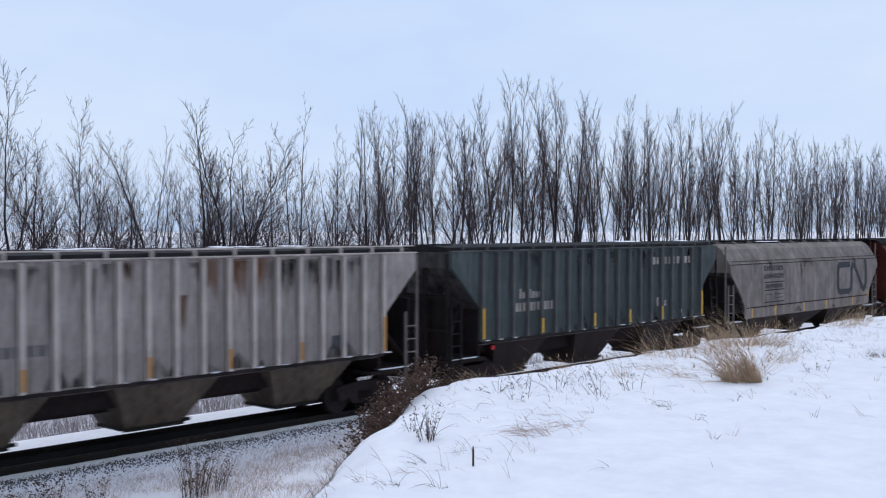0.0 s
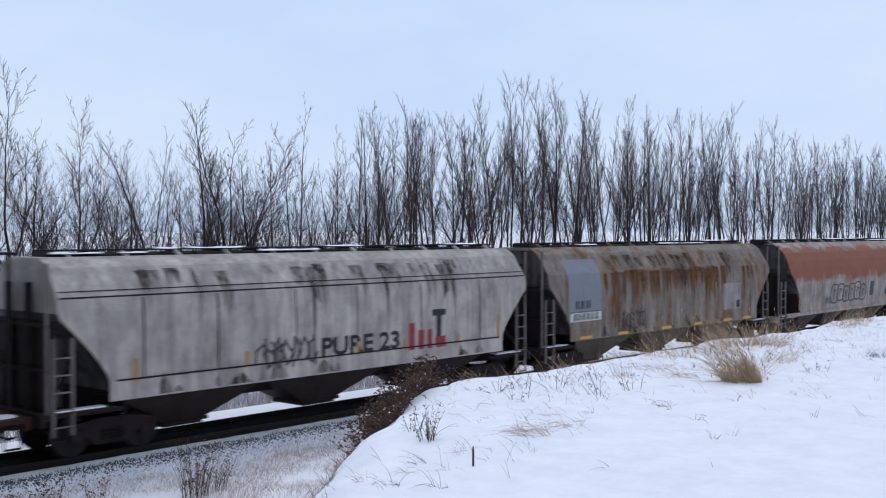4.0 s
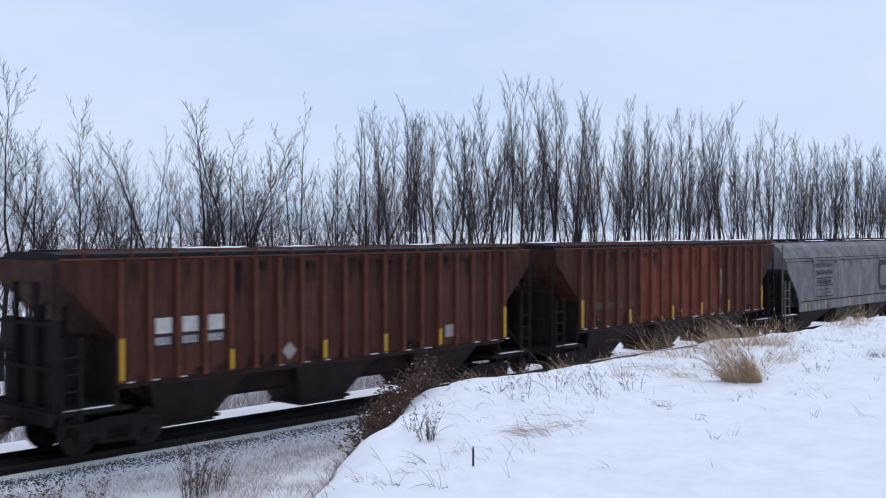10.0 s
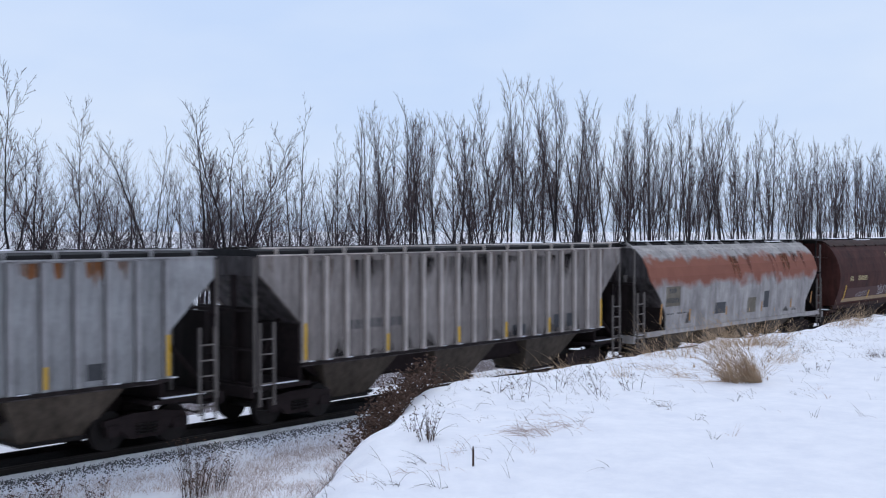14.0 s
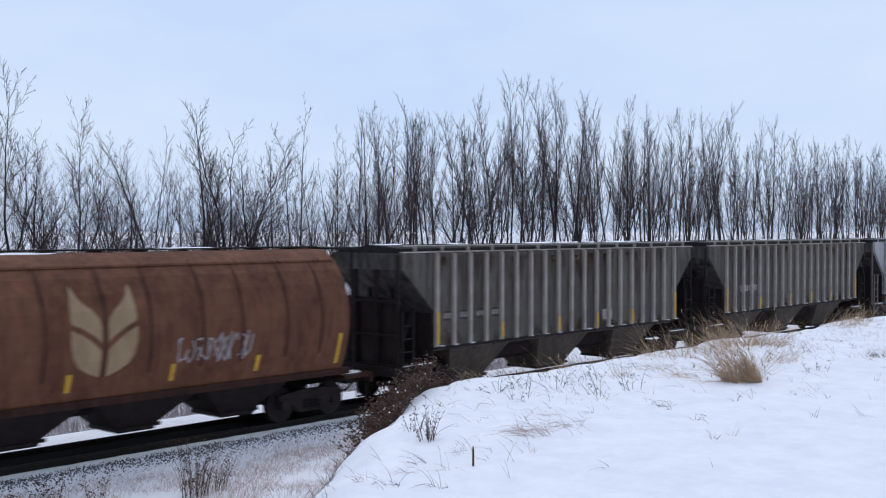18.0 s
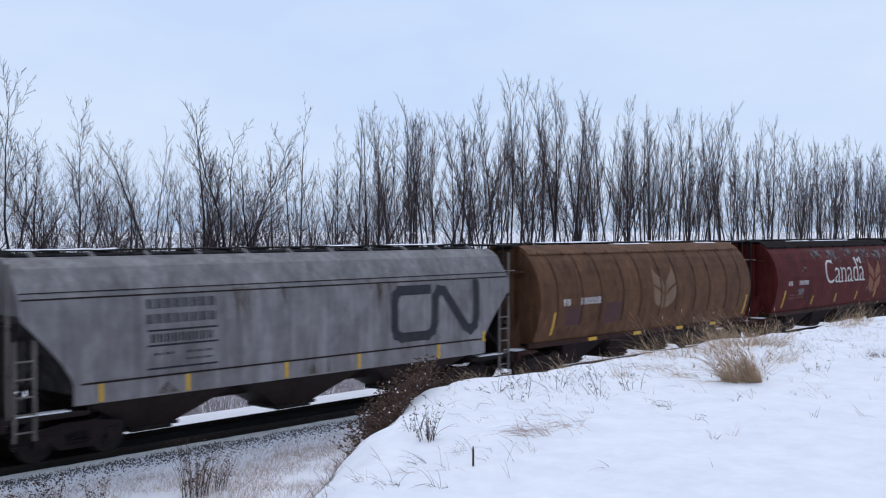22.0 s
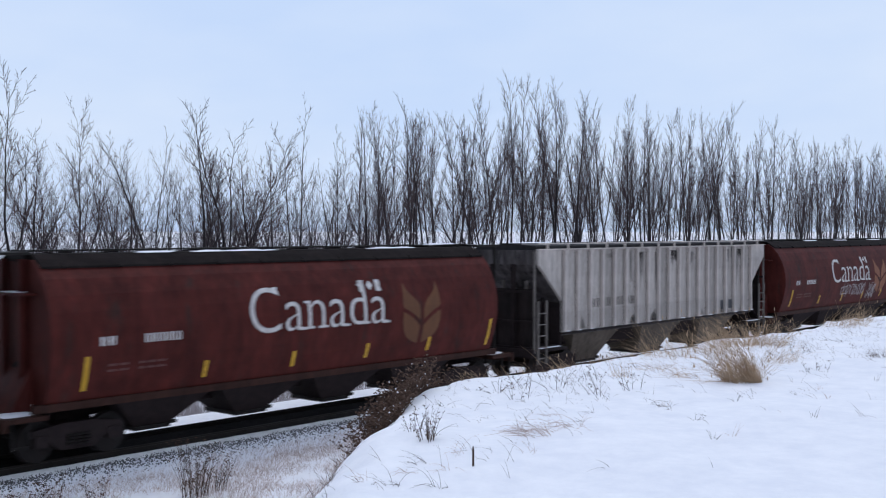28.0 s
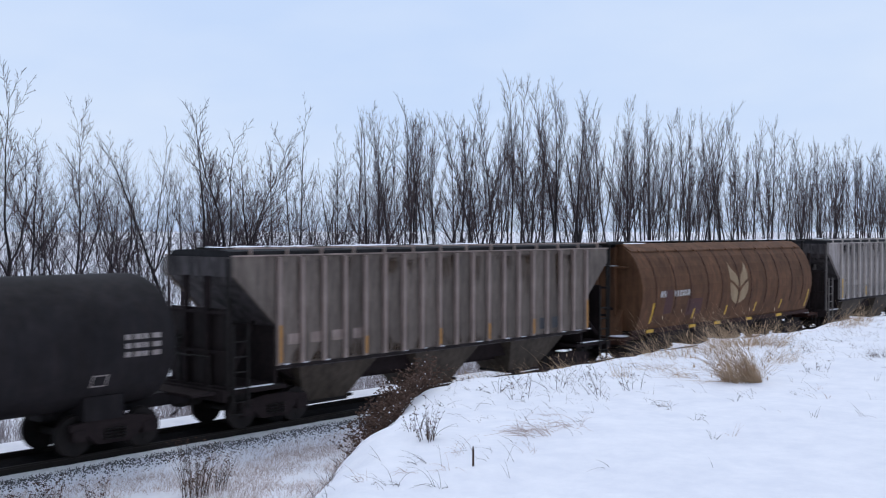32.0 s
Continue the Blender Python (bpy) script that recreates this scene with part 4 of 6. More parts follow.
def sill_snow():
    """Flecks of snow caught on the sill beside the posts."""
    sh, rng = Shape(), random.Random(77)
    for k in range(19):
        x_ = -6.95 + 0.772 * k + rng.uniform(0.0, 0.25)
        if rng.random() < 0.75:
            sh.box(x_, x_ + rng.uniform(0.08, 0.30), -1.56, -1.50, 1.637, 1.637 + rng.uniform(0.015, 0.03))
    return sh


def rib_car(label, mat, post_mat, bay_mat, seed=0, snow=0.5, ribs=19, gear=None, group="grain cars of the train"):
    """Three-bay covered hopper with outside posts."""
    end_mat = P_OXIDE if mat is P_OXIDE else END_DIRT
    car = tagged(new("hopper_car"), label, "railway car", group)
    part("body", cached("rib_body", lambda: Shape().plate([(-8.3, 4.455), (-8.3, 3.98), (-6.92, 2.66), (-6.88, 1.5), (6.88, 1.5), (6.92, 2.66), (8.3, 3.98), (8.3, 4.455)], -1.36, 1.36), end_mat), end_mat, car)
    for w in (-1, 1):
        part("side_sheet", cached(("side_sheet", w), lambda: Shape().plate(cut_side("straight"), min(w * 1.38, w * 1.49), max(w * 1.38, w * 1.49)), mat), mat, car)
        for k in range(ribs):
            x_ = -6.95 + 13.9 * k / (ribs - 1)
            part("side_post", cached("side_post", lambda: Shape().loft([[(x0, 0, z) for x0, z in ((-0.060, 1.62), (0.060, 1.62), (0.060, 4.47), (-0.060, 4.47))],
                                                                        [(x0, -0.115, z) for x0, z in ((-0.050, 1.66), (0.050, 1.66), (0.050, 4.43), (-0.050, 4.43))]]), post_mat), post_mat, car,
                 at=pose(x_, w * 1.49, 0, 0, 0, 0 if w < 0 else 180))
            # dark strip along one flank of each near post: its shade, painted on
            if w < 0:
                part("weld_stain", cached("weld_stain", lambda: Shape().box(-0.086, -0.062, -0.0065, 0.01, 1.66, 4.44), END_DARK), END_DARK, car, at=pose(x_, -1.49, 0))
        for k in range(ribs - 1):
            x_ = -6.95 + 13.9 * (k + 0.5) / (ribs - 1)
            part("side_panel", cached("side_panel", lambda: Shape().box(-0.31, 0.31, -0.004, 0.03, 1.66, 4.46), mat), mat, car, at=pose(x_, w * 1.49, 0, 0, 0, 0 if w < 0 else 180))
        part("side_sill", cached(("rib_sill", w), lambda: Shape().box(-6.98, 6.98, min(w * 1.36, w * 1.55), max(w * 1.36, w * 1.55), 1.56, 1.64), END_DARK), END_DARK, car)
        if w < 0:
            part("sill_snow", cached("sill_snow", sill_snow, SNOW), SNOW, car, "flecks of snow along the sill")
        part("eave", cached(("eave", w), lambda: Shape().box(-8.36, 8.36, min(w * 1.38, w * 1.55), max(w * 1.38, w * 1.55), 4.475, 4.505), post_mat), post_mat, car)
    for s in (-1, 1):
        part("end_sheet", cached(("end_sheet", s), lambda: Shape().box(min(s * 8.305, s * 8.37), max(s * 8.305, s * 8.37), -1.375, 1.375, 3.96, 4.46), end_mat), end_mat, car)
    part("roof", cached("rib_roof", lambda: Shape().loft([[(x_, -1.36, 4.46), (x_, 1.36, 4.46), (x_, 1.28, 4.60), (x_, 0.7, 4.64), (x_, -0.7, 4.64), (x_, -1.28, 4.60)] for x_ in (-8.3, 8.3)]), ROOF_DARK), ROOF_DARK, car)
    for k in range(14):
        x_ = -7.8 + 1.2 * k
        part("roof_bracket", cached("rib_bracket", lambda: Shape().box(-0.03, 0.03, -1.47, -1.41, 4.505, 4.665).box(-0.02, 0.02, -1.41, -0.36, 4.645, 4.665), post_mat), post_mat, car, at=pose(x_, 0, 0))
    part("roof_rail", cached("roof_rail", lambda: Shape().box(-8.3, 8.3, -1.48, -1.40, 4.667, 4.70), post_mat), post_mat, car)
    for k in range(3):
        x_ = -4.55 + 4.55 * k
        h = part("discharge_hopper", cached("rib_bay", lambda: bay(0.80, 1.52, 1.60, 0.42), bay_mat), bay_mat, car, at=pose(x_, 0, 0))
        part("outlet_gate", cached("rib_gate", lambda: gate(0.80, 0.42), STEEL), STEEL, h)
    # added dark block, no real part: blacks out the gaps between the bays
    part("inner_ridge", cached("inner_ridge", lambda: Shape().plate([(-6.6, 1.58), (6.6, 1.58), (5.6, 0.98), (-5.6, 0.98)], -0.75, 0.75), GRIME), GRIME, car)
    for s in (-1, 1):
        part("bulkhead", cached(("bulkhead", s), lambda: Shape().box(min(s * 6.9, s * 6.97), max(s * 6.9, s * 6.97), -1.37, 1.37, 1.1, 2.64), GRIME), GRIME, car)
        part("shear_plate", cached(("shear_plate", s), lambda: Shape().box(min(s * 6.97, s * 8.5), max(s * 6.97, s * 8.5), -1.4, 1.4, 1.13, 1.19), GRIME), GRIME, car)
    end_gear(car, gear or GEAR, 1.5)
    underframe(car, GRIME, 6.6)
    roof_gear(car, 8.2, ROOF_DARK, seed, snow)
    return car


def smooth_car(label, mat, bay_mat, prof=SMOOTH, bays=3, seed=0, snow=0.4, seams=True, group="grain cars of the train"):
    """Smooth-sided covered hopper with cut-back ends."""
    car = tagged(new("hopper_car"), label, "railway car", group)
    key = "flow" if prof is FLOW else "smooth"
    end_mat = END_DIRT if prof is FLOW or mat is P_RUST else mat
    half = 7.68 if prof is FLOW else 8.30
    ring = [(-y, z) for y, z in prof[::-1]] + [(y, z) for y, z in prof]

    zlow = prof[-1][1]
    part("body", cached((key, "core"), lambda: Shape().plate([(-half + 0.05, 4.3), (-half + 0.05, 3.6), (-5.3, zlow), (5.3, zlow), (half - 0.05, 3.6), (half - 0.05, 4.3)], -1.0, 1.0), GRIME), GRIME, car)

    def cut_end(z):
        """How far the side reaches at height z: full length above, cut back below."""
        return half if z > 3.22 else half - 1.25 * max(0.0, 1 - ((max(z, 1.75) - 1.75) / 1.47) ** 1.25)

    def shell(w):
        """The curved side sheet, its lower corners cut away."""
        sh = Shape()
        rows = []
        heights = sorted({z for _, z in prof} | {1.73 + 0.13 * k for k in range(12)}, reverse=True)
        for z in heights:
            y = side_y(prof, z)
            e = cut_end(z)
            rows.append([(-e + 2 * e * i / 12, w * y, z) for i in range(13)] + [(e - 2 * e * i / 12, w * (y - 0.05), z) for i in range(13)])
        return sh.loft(rows)

    for w in (-1, 1):
        part("side_sheet", cached((key, "side_sheet", w), lambda: shell(w), mat), mat, car)
    part("roof", cached((key, "roof"), lambda: Shape().loft([[(x_, -0.80, 4.44), (x_, 0.80, 4.44), (x_, 0.70, 4.53), (x_, -0.70, 4.53)] for x_ in (-half, half)]), mat), mat, car)
    for s in (-1, 1):
        part("end_sheet", cached((key, "end_sheet", s), lambda: Shape().loft([[(s * (half - 0.02), y * 0.97, z) for y, z in ring if z > 3.0],
                                                                               [(s * (half - 0.10), y * 0.97, z) for y, z in ring if z > 3.0]]), end_mat), end_mat, car)
        part("bulkhead", cached(("bulkhead_", s), lambda: Shape().box(min(s * 6.55, s * 6.62), max(s * 6.55, s * 6.62), -1.4, 1.4, 1.1, 2.6), GRIME), GRIME, car)
        part("end_slope", cached((key, "end_slope", s), lambda: Shape().loft([[(s * (cut_end(z) - d), y, z) for d, y in ((0.03, -side_y(prof, z) + 0.03), (0.03, side_y(prof, z) - 0.03), (0.12, side_y(prof, z) - 0.03), (0.12, -side_y(prof, z) + 0.03))]
                                                                              for z in [3.30 - 0.1 * k for k in range(19)]]), END_DIRT), END_DIRT, car)
    if seams:
        for z, hgt in ((3.645, 0.035), (3.78, 0.02), (1.73, 0.04)):
            y = side_y(prof, z)
            part("side_seam", cached((key, "seam", z), lambda: Shape().box(-half + (0.05 if z > 3 else 1.42), half - (0.05 if z > 3 else 1.42), -y - 0.02, -y + 0.03, z - hgt / 2, z + hgt / 2), bay_mat), bay_mat, car)
    for k in range(11):
        x_ = -7.5 + 1.5 * k
        part("roof_bracket", cached((key, "bracket"), lambda: Shape().loft([[(dx, -0.40, 4.66), (dx, -0.34, 4.60), (dx, -1.02, 4.24), (dx, -1.08, 4.28)] for dx in (-0.03, 0.03)]), mat), mat, car, at=pose(x_, 0, 0))
    half_top, pitch = (2.15, 4.5) if bays == 3 else (1.45, 3.0)
    for k in range(bays):
        x_ = (k - (bays - 1) / 2) * pitch
        h = part("discharge_hopper", cached((key, "bay", bays), lambda: bay(0.55, half_top, zlow + 0.02, 0.40), bay_mat), bay_mat, car, at=pose(x_, 0, 0))
        part("outlet_gate", cached((key, "gate"), lambda: gate(0.55, 0.40), STEEL), STEEL, h)
    end_gear(car, GEAR, 1.46)
    if prof is FLOW:
        part("side_sill", cached("flow_sill", lambda: Shape().box(-7.9, 7.9, -1.56, -1.40, 1.08, 1.235), mat), mat, car)
    underframe(car, GRIME if prof is SMOOTH else mat, 6.6)
    roof_gear(car, 7.9, ROOF_DARK, seed, snow)
    return car


def tank_car(label, mat):
    """Black tank car: the shell with its domed heads on a stub frame."""
    car = tagged(new("tank_car"), label, "railway car", "grain cars of the train")
    sh, rings, n = Shape(), [], 32
    for x_, r in ((-9.05, 0.15), (-9.0, 0.7), (-8.88, 1.15), (-8.70, 1.42), (-8.45, 1.55), (-8.2, 1.59), (7.95, 1.59), (8.2, 1.55), (8.42, 1.42), (8.58, 1.15), (8.69, 0.7), (8.73, 0.15)):
        rings.append([(x_, r * math.cos(2 * math.pi * k / n), 2.52 + r * math.sin(2 * math.pi * k / n)) for k in range(n)])
    part("tank", sh.loft(rings), mat, car, smooth=True)
    part("manway", Shape().tube([(0, 0, 3.9), (0, 0, 4.35)], 0.45, 16, True), mat, car)
    for s in (-1, 1):
        part("saddle", Shape().box(s * 6.7 - 0.5, s * 6.7 + 0.5, -1.1, 1.1, 0.8, 1.35), mat, car)
        part("stub_sill", Shape().box(min(s * 5.6, s * 9.6), max(s * 5.6, s * 9.6), -0.25, 0.25, 0.78, 1.1), mat, car)
        part("coupler", coupler(s), STEEL, car, at=pose(s * 0.9, 0, 0))
        part("end_platform", Shape().box(s * 9.3 - 0.35, s * 9.3 + 0.35, -1.3, 1.3, 1.05, 1.12), GRIME, car)
        part("end_railing", Shape().tube([(s * 9.5, -1.25, 1.1), (s * 9.5, -1.25, 2.0), (s * 9.5, 1.25, 2.0), (s * 9.5, 1.25, 1.1)], 0.025, 6), STEEL, car)
        truck(car, s * 7.0)
    def flat(poly, m, name, lab):
        vs = []
        for x_, z in poly:
            vs.append((x_, -math.sqrt(1.605 ** 2 - (z - 2.52) ** 2), z))
        part(name, Shape().add(vs, [(0, 1, 2, 3)]), m, car, lab)
    for k in range(3):
        for i, w in enumerate((0.16, 0.20, 0.12, 0.22)):
            flat(rect(6.95 + 0.24 * i, 6.95 + 0.24 * i + w, 2.24 + 0.20 * k, 2.36 + 0.20 * k), DULL_WHITE, "lettering", "faded pale stencilled bars")
    for x0, x1, z0, z1 in ((6.2, 6.62, 1.60, 1.63), (6.2, 6.62, 1.85, 1.88), (6.2, 6.24, 1.60, 1.88), (6.58, 6.62, 1.60, 1.88)):
        flat(rect(x0, x1, z0, z1), DULL_WHITE, "frame_line", "")
    return car


# ------------------------------------------------------------------ liveries
RUST_STAIN = stain("rust_stain", (0.20, 0.085, 0.042), 0.55)
SOOT_STAIN = stain("soot_stain", (0.050, 0.042, 0.040), 0.42)
BROWN_STAIN = stain("brown_grime_stain", (0.110, 0.070, 0.046), 0.42)
FLAKE_STAIN = stain("flaked_paint", (0.25, 0.22, 0.225), 0.50, 3.5, (1.0, 1.0, 0.55), 0.08)
P_RED = paint("red_car_paint", (0.102, 0.0235, 0.0195), (0.078, 0.021, 0.019), (0.050, 0.024, 0.020), 0.56)
P_ROOF = paint("sooty_brown_roof_paint", (0.0185, 0.0150, 0.0155), (0.013, 0.0112, 0.0118), (0.024, 0.015, 0.013), 0.6, rough=0.95)
P_ROOF_BROWN = paint("dull_brown_roof_paint", (0.060, 0.034, 0.027), (0.040, 0.024, 0.020), (0.026, 0.017, 0.015), 0.6)
P_SILL = paint("side_sill_grime", (0.060, 0.028, 0.022), (0.036, 0.019, 0.016), (0.060, 0.036, 0.027), 0.6)
GEAR = paint("dull_grey_ironwork_paint", (0.24, 0.235, 0.23), (0.15, 0.145, 0.14))
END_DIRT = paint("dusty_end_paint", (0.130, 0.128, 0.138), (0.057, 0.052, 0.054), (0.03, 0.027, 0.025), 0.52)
# END_DARK also colours the painted shade beside the side posts
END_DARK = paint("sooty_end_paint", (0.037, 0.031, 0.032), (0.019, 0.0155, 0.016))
P_RED_WORN = paint("worn_red_car_paint", (0.125, 0.022, 0.020), (0.09, 0.021, 0.020), (0.30, 0.20, 0.20), 0.68)
P_BROWN = paint("brown_car_paint", (0.088, 0.053, 0.041), (0.060, 0.038, 0.031), (0.05, 0.025, 0.02), 0.62)
P_DKBROWN = paint("dark_brown_car_paint", (0.095, 0.038, 0.032), (0.065, 0.03, 0.028), (0.045, 0.022, 0.02), 0.6)
P_TAN = paint("tan_brown_car_paint", (0.166, 0.090, 0.050), (0.122, 0.068, 0.041), (0.09, 0.043, 0.028), 0.66)
P_TAN_RED = paint("reddish_tan_car_paint", (0.188, 0.089, 0.055), (0.135, 0.066, 0.044), (0.095, 0.042, 0.029), 0.66)
P_TAN_DARK = paint("seam_brown_paint", (0.088, 0.046, 0.031), (0.060, 0.033, 0.024))
P_GREY_WARM = paint("dusty_grey_car_paint", (0.29, 0.275, 0.265), (0.22, 0.205, 0.195), (0.15, 0.135, 0.125), 0.62)
P_GREY = paint("grey_car_paint", (0.272, 0.288, 0.312), (0.225, 0.235, 0.252), (0.18, 0.175, 0.175), 0.68)
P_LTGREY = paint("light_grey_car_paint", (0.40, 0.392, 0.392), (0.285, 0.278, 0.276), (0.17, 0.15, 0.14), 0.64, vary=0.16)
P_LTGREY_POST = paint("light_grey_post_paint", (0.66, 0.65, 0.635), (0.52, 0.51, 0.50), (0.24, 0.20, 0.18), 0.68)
P_WHITE_POST = paint("white_post_paint", (0.70, 0.69, 0.675), (0.54, 0.53, 0.52))
P_WHITE = paint("white_car_paint", (0.53, 0.53, 0.52), (0.40, 0.40, 0.39), (0.17, 0.16, 0.16), 0.68, vary=0.16)
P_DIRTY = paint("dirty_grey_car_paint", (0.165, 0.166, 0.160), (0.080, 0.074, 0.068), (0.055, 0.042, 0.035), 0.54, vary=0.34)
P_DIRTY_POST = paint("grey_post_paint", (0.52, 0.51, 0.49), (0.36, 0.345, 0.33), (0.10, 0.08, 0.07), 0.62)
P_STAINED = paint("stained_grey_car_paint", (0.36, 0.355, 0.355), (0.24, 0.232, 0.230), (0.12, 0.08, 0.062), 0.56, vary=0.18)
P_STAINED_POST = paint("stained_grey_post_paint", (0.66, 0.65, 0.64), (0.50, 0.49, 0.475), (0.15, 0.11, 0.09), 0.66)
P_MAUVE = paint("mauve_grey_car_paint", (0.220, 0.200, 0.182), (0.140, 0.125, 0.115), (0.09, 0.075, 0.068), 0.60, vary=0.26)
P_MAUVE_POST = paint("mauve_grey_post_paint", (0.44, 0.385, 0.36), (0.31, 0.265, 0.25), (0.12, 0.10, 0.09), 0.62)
P_BLUEGREY = paint("blue_grey_car_paint", (0.385, 0.425, 0.455), (0.325, 0.355, 0.385), (0.30, 0.13, 0.06), 0.70, vary=0.16)
P_BLUEGREY_POST = paint("blue_grey_post_paint", (0.47, 0.505, 0.54), (0.37, 0.395, 0.425))
P_GREEN = paint("green_car_paint", (0.088, 0.112, 0.118), (0.055, 0.076, 0.080), (0.13, 0.14, 0.145), 0.60, vary=0.16)
P_GREEN_POST = paint("green_post_paint", (0.145, 0.165, 0.17), (0.09, 0.11, 0.115))
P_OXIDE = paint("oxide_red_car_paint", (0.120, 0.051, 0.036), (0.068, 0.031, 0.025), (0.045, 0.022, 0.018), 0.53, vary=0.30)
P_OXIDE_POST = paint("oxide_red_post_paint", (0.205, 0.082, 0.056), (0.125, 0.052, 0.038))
P_RUST = paint("rusting_grey_car_paint", (0.29, 0.275, 0.25), (0.21, 0.19, 0.165), (0.20, 0.095, 0.042), 0.50, (1.1, 1.1, 0.30))
P_PATCHED = paint("overpainted_grey_car_paint", (0.46, 0.44, 0.43), (0.33, 0.31, 0.30), (0.22, 0.14, 0.125), 0.60, band=(2.72, 4.30, (0.30, 0.115, 0.075)))
P_PATCHED_PALE = paint("overpainted_pale_car_paint", (0.455, 0.47, 0.485), (0.385, 0.395, 0.405), (0.28, 0.19, 0.18), 0.66, band=(3.0, 4.02, (0.30, 0.115, 0.078)))
P_YELLOWED = paint("brown_and_yellow_car_paint", (0.086, 0.043, 0.034), (0.060, 0.032, 0.027), (0.042, 0.021, 0.018), 0.62)
P_MUSTARD = paint("mustard_car_paint", (0.345, 0.265, 0.080), (0.27, 0.205, 0.062), (0.22, 0.13, 0.04), 0.66)
P_BLACK = paint("black_tank_paint", (0.024, 0.024, 0.028), (0.032, 0.030, 0.033), rough=0.75)
BAY_GREY = paint("grimy_bay_paint", (0.105, 0.094, 0.078), (0.060, 0.053, 0.045), (0.035, 0.03, 0.027), 0.6)
BAY_PALE = paint("pale_bay_paint", (0.140, 0.124, 0.103), (0.082, 0.072, 0.060), (0.05, 0.042, 0.037), 0.62)
BAY_BLACK = paint("black_bay_paint", (0.028, 0.0215, 0.0215), (0.037, 0.029, 0.028))

CYL_STRIPES = [(-6.75, 1.30, 2.15), (-3.5, 1.30, 1.75), (-0.7, 1.30, 1.75), (2.0, 1.30, 1.75), (4.55, 1.30, 1.75), (7.32, 1.25, 2.15)]
RIB_STRIPES = [(-6.95, 1.48, 2.52), (-3.86, 1.48, 2.0), (-0.77, 1.48, 2.0), (1.54, 1.48, 2.0), (3.86, 1.48, 2.0), (6.95, 1.48, 2.52)]
CN_STRIPES = [(-6.4, 1.03, 1.5), (-4.08, 1.03, 1.5), (-1.03, 1.03, 1.5), (1.58, 1.03, 1.5), (4.88, 1.03, 1.5), (7.0, 1.4, 1.75)]


FOOT = [(0.98, 0, 0.26)]
CANADA_SERIFS = [[(0.90, 1, 0.14)], FOOT, [(0.08, 0, 0.36), (0.92, 0, 0.36), (0.0, 1, 0.22)], FOOT, [(0.80, 1, 0.26), (0.98, 0, 0.26)], FOOT]


def canada_car(seed, mat=P_RED, leaf=DIM_OCHRE, label="", strips=None):
    car = cyl_car(label, mat, P_ROOF, seed=seed)
    part("word", lettered("Canada", -2.24, 2.64, 2.34, 3.58, CYL, -0.010, CANADA_SERIFS), WHITE, car, "large white lettering")
    marking(car, "flag_mark", [rect(1.64, 1.84, 3.32, 3.66), rect(2.28, 2.48, 3.32, 3.66), [(2.06, 3.36), (2.19, 3.50), (2.12, 3.58), (2.06, 3.64), (2.0, 3.58), (1.93, 3.50)]], WHITE, CYL)
    marking(car, "emblem", wheat(4.1, 1.62, 1.6, 1.9), leaf, CYL, "faded ochre grain emblem")
    marking(car, "reporting_mark", bars(-6.45, -6.0, 2.38, 2.60, 2), WHITE, CYL)
    marking(car, "car_number", bars(-5.3, -4.25, 2.38, 2.60, 6), WHITE, CYL)
    marking(car, "weight_data", bars(-6.2, -5.6, 1.86, 1.92, 2) + bars(-6.2, -5.6, 1.72, 1.78, 2) + bars(-5.4, -4.6, 1.86, 1.92, 3) + bars(-5.4, -4.6, 1.72, 1.78, 3), FAINT, CYL)
    stripes(car, CYL, strips or CYL_STRIPES)
    return car


def wheat_car(seed, mat, leaf, label, seams=0, xc=0.25, zs=(1.7, 2.1), wd=1.9, num=DULL_WHITE, strips=None):
    car = cyl_car(label, mat, mat if seams else P_ROOF_BROWN, seams, P_TAN_DARK, seed=seed)
    marking(car, "emblem", wheat(xc, zs[0], wd * 0.88, zs[1] * 0.97), leaf, CYL, "grain emblem of four pale leaves")
    marking(car, "reporting_mark", bars(-6.3, -5.85, 2.36, 2.62, 2), num, CYL)
    marking(car, "car_number", bars(-5.25, -4.0, 2.36, 2.62, 6), num, CYL)
    stripes(car, CYL, strips or CYL_STRIPES)
    return car


def sill_tabs(car, xs, mat=YELLOW):
    for x_ in xs:
        part("sill_reflector", cached("sill_reflector", lambda: Shape().box(0, 0.50, -1.325, -1.30, 1.185, 1.305), mat), mat, car, at=pose(x_, 0, 0))


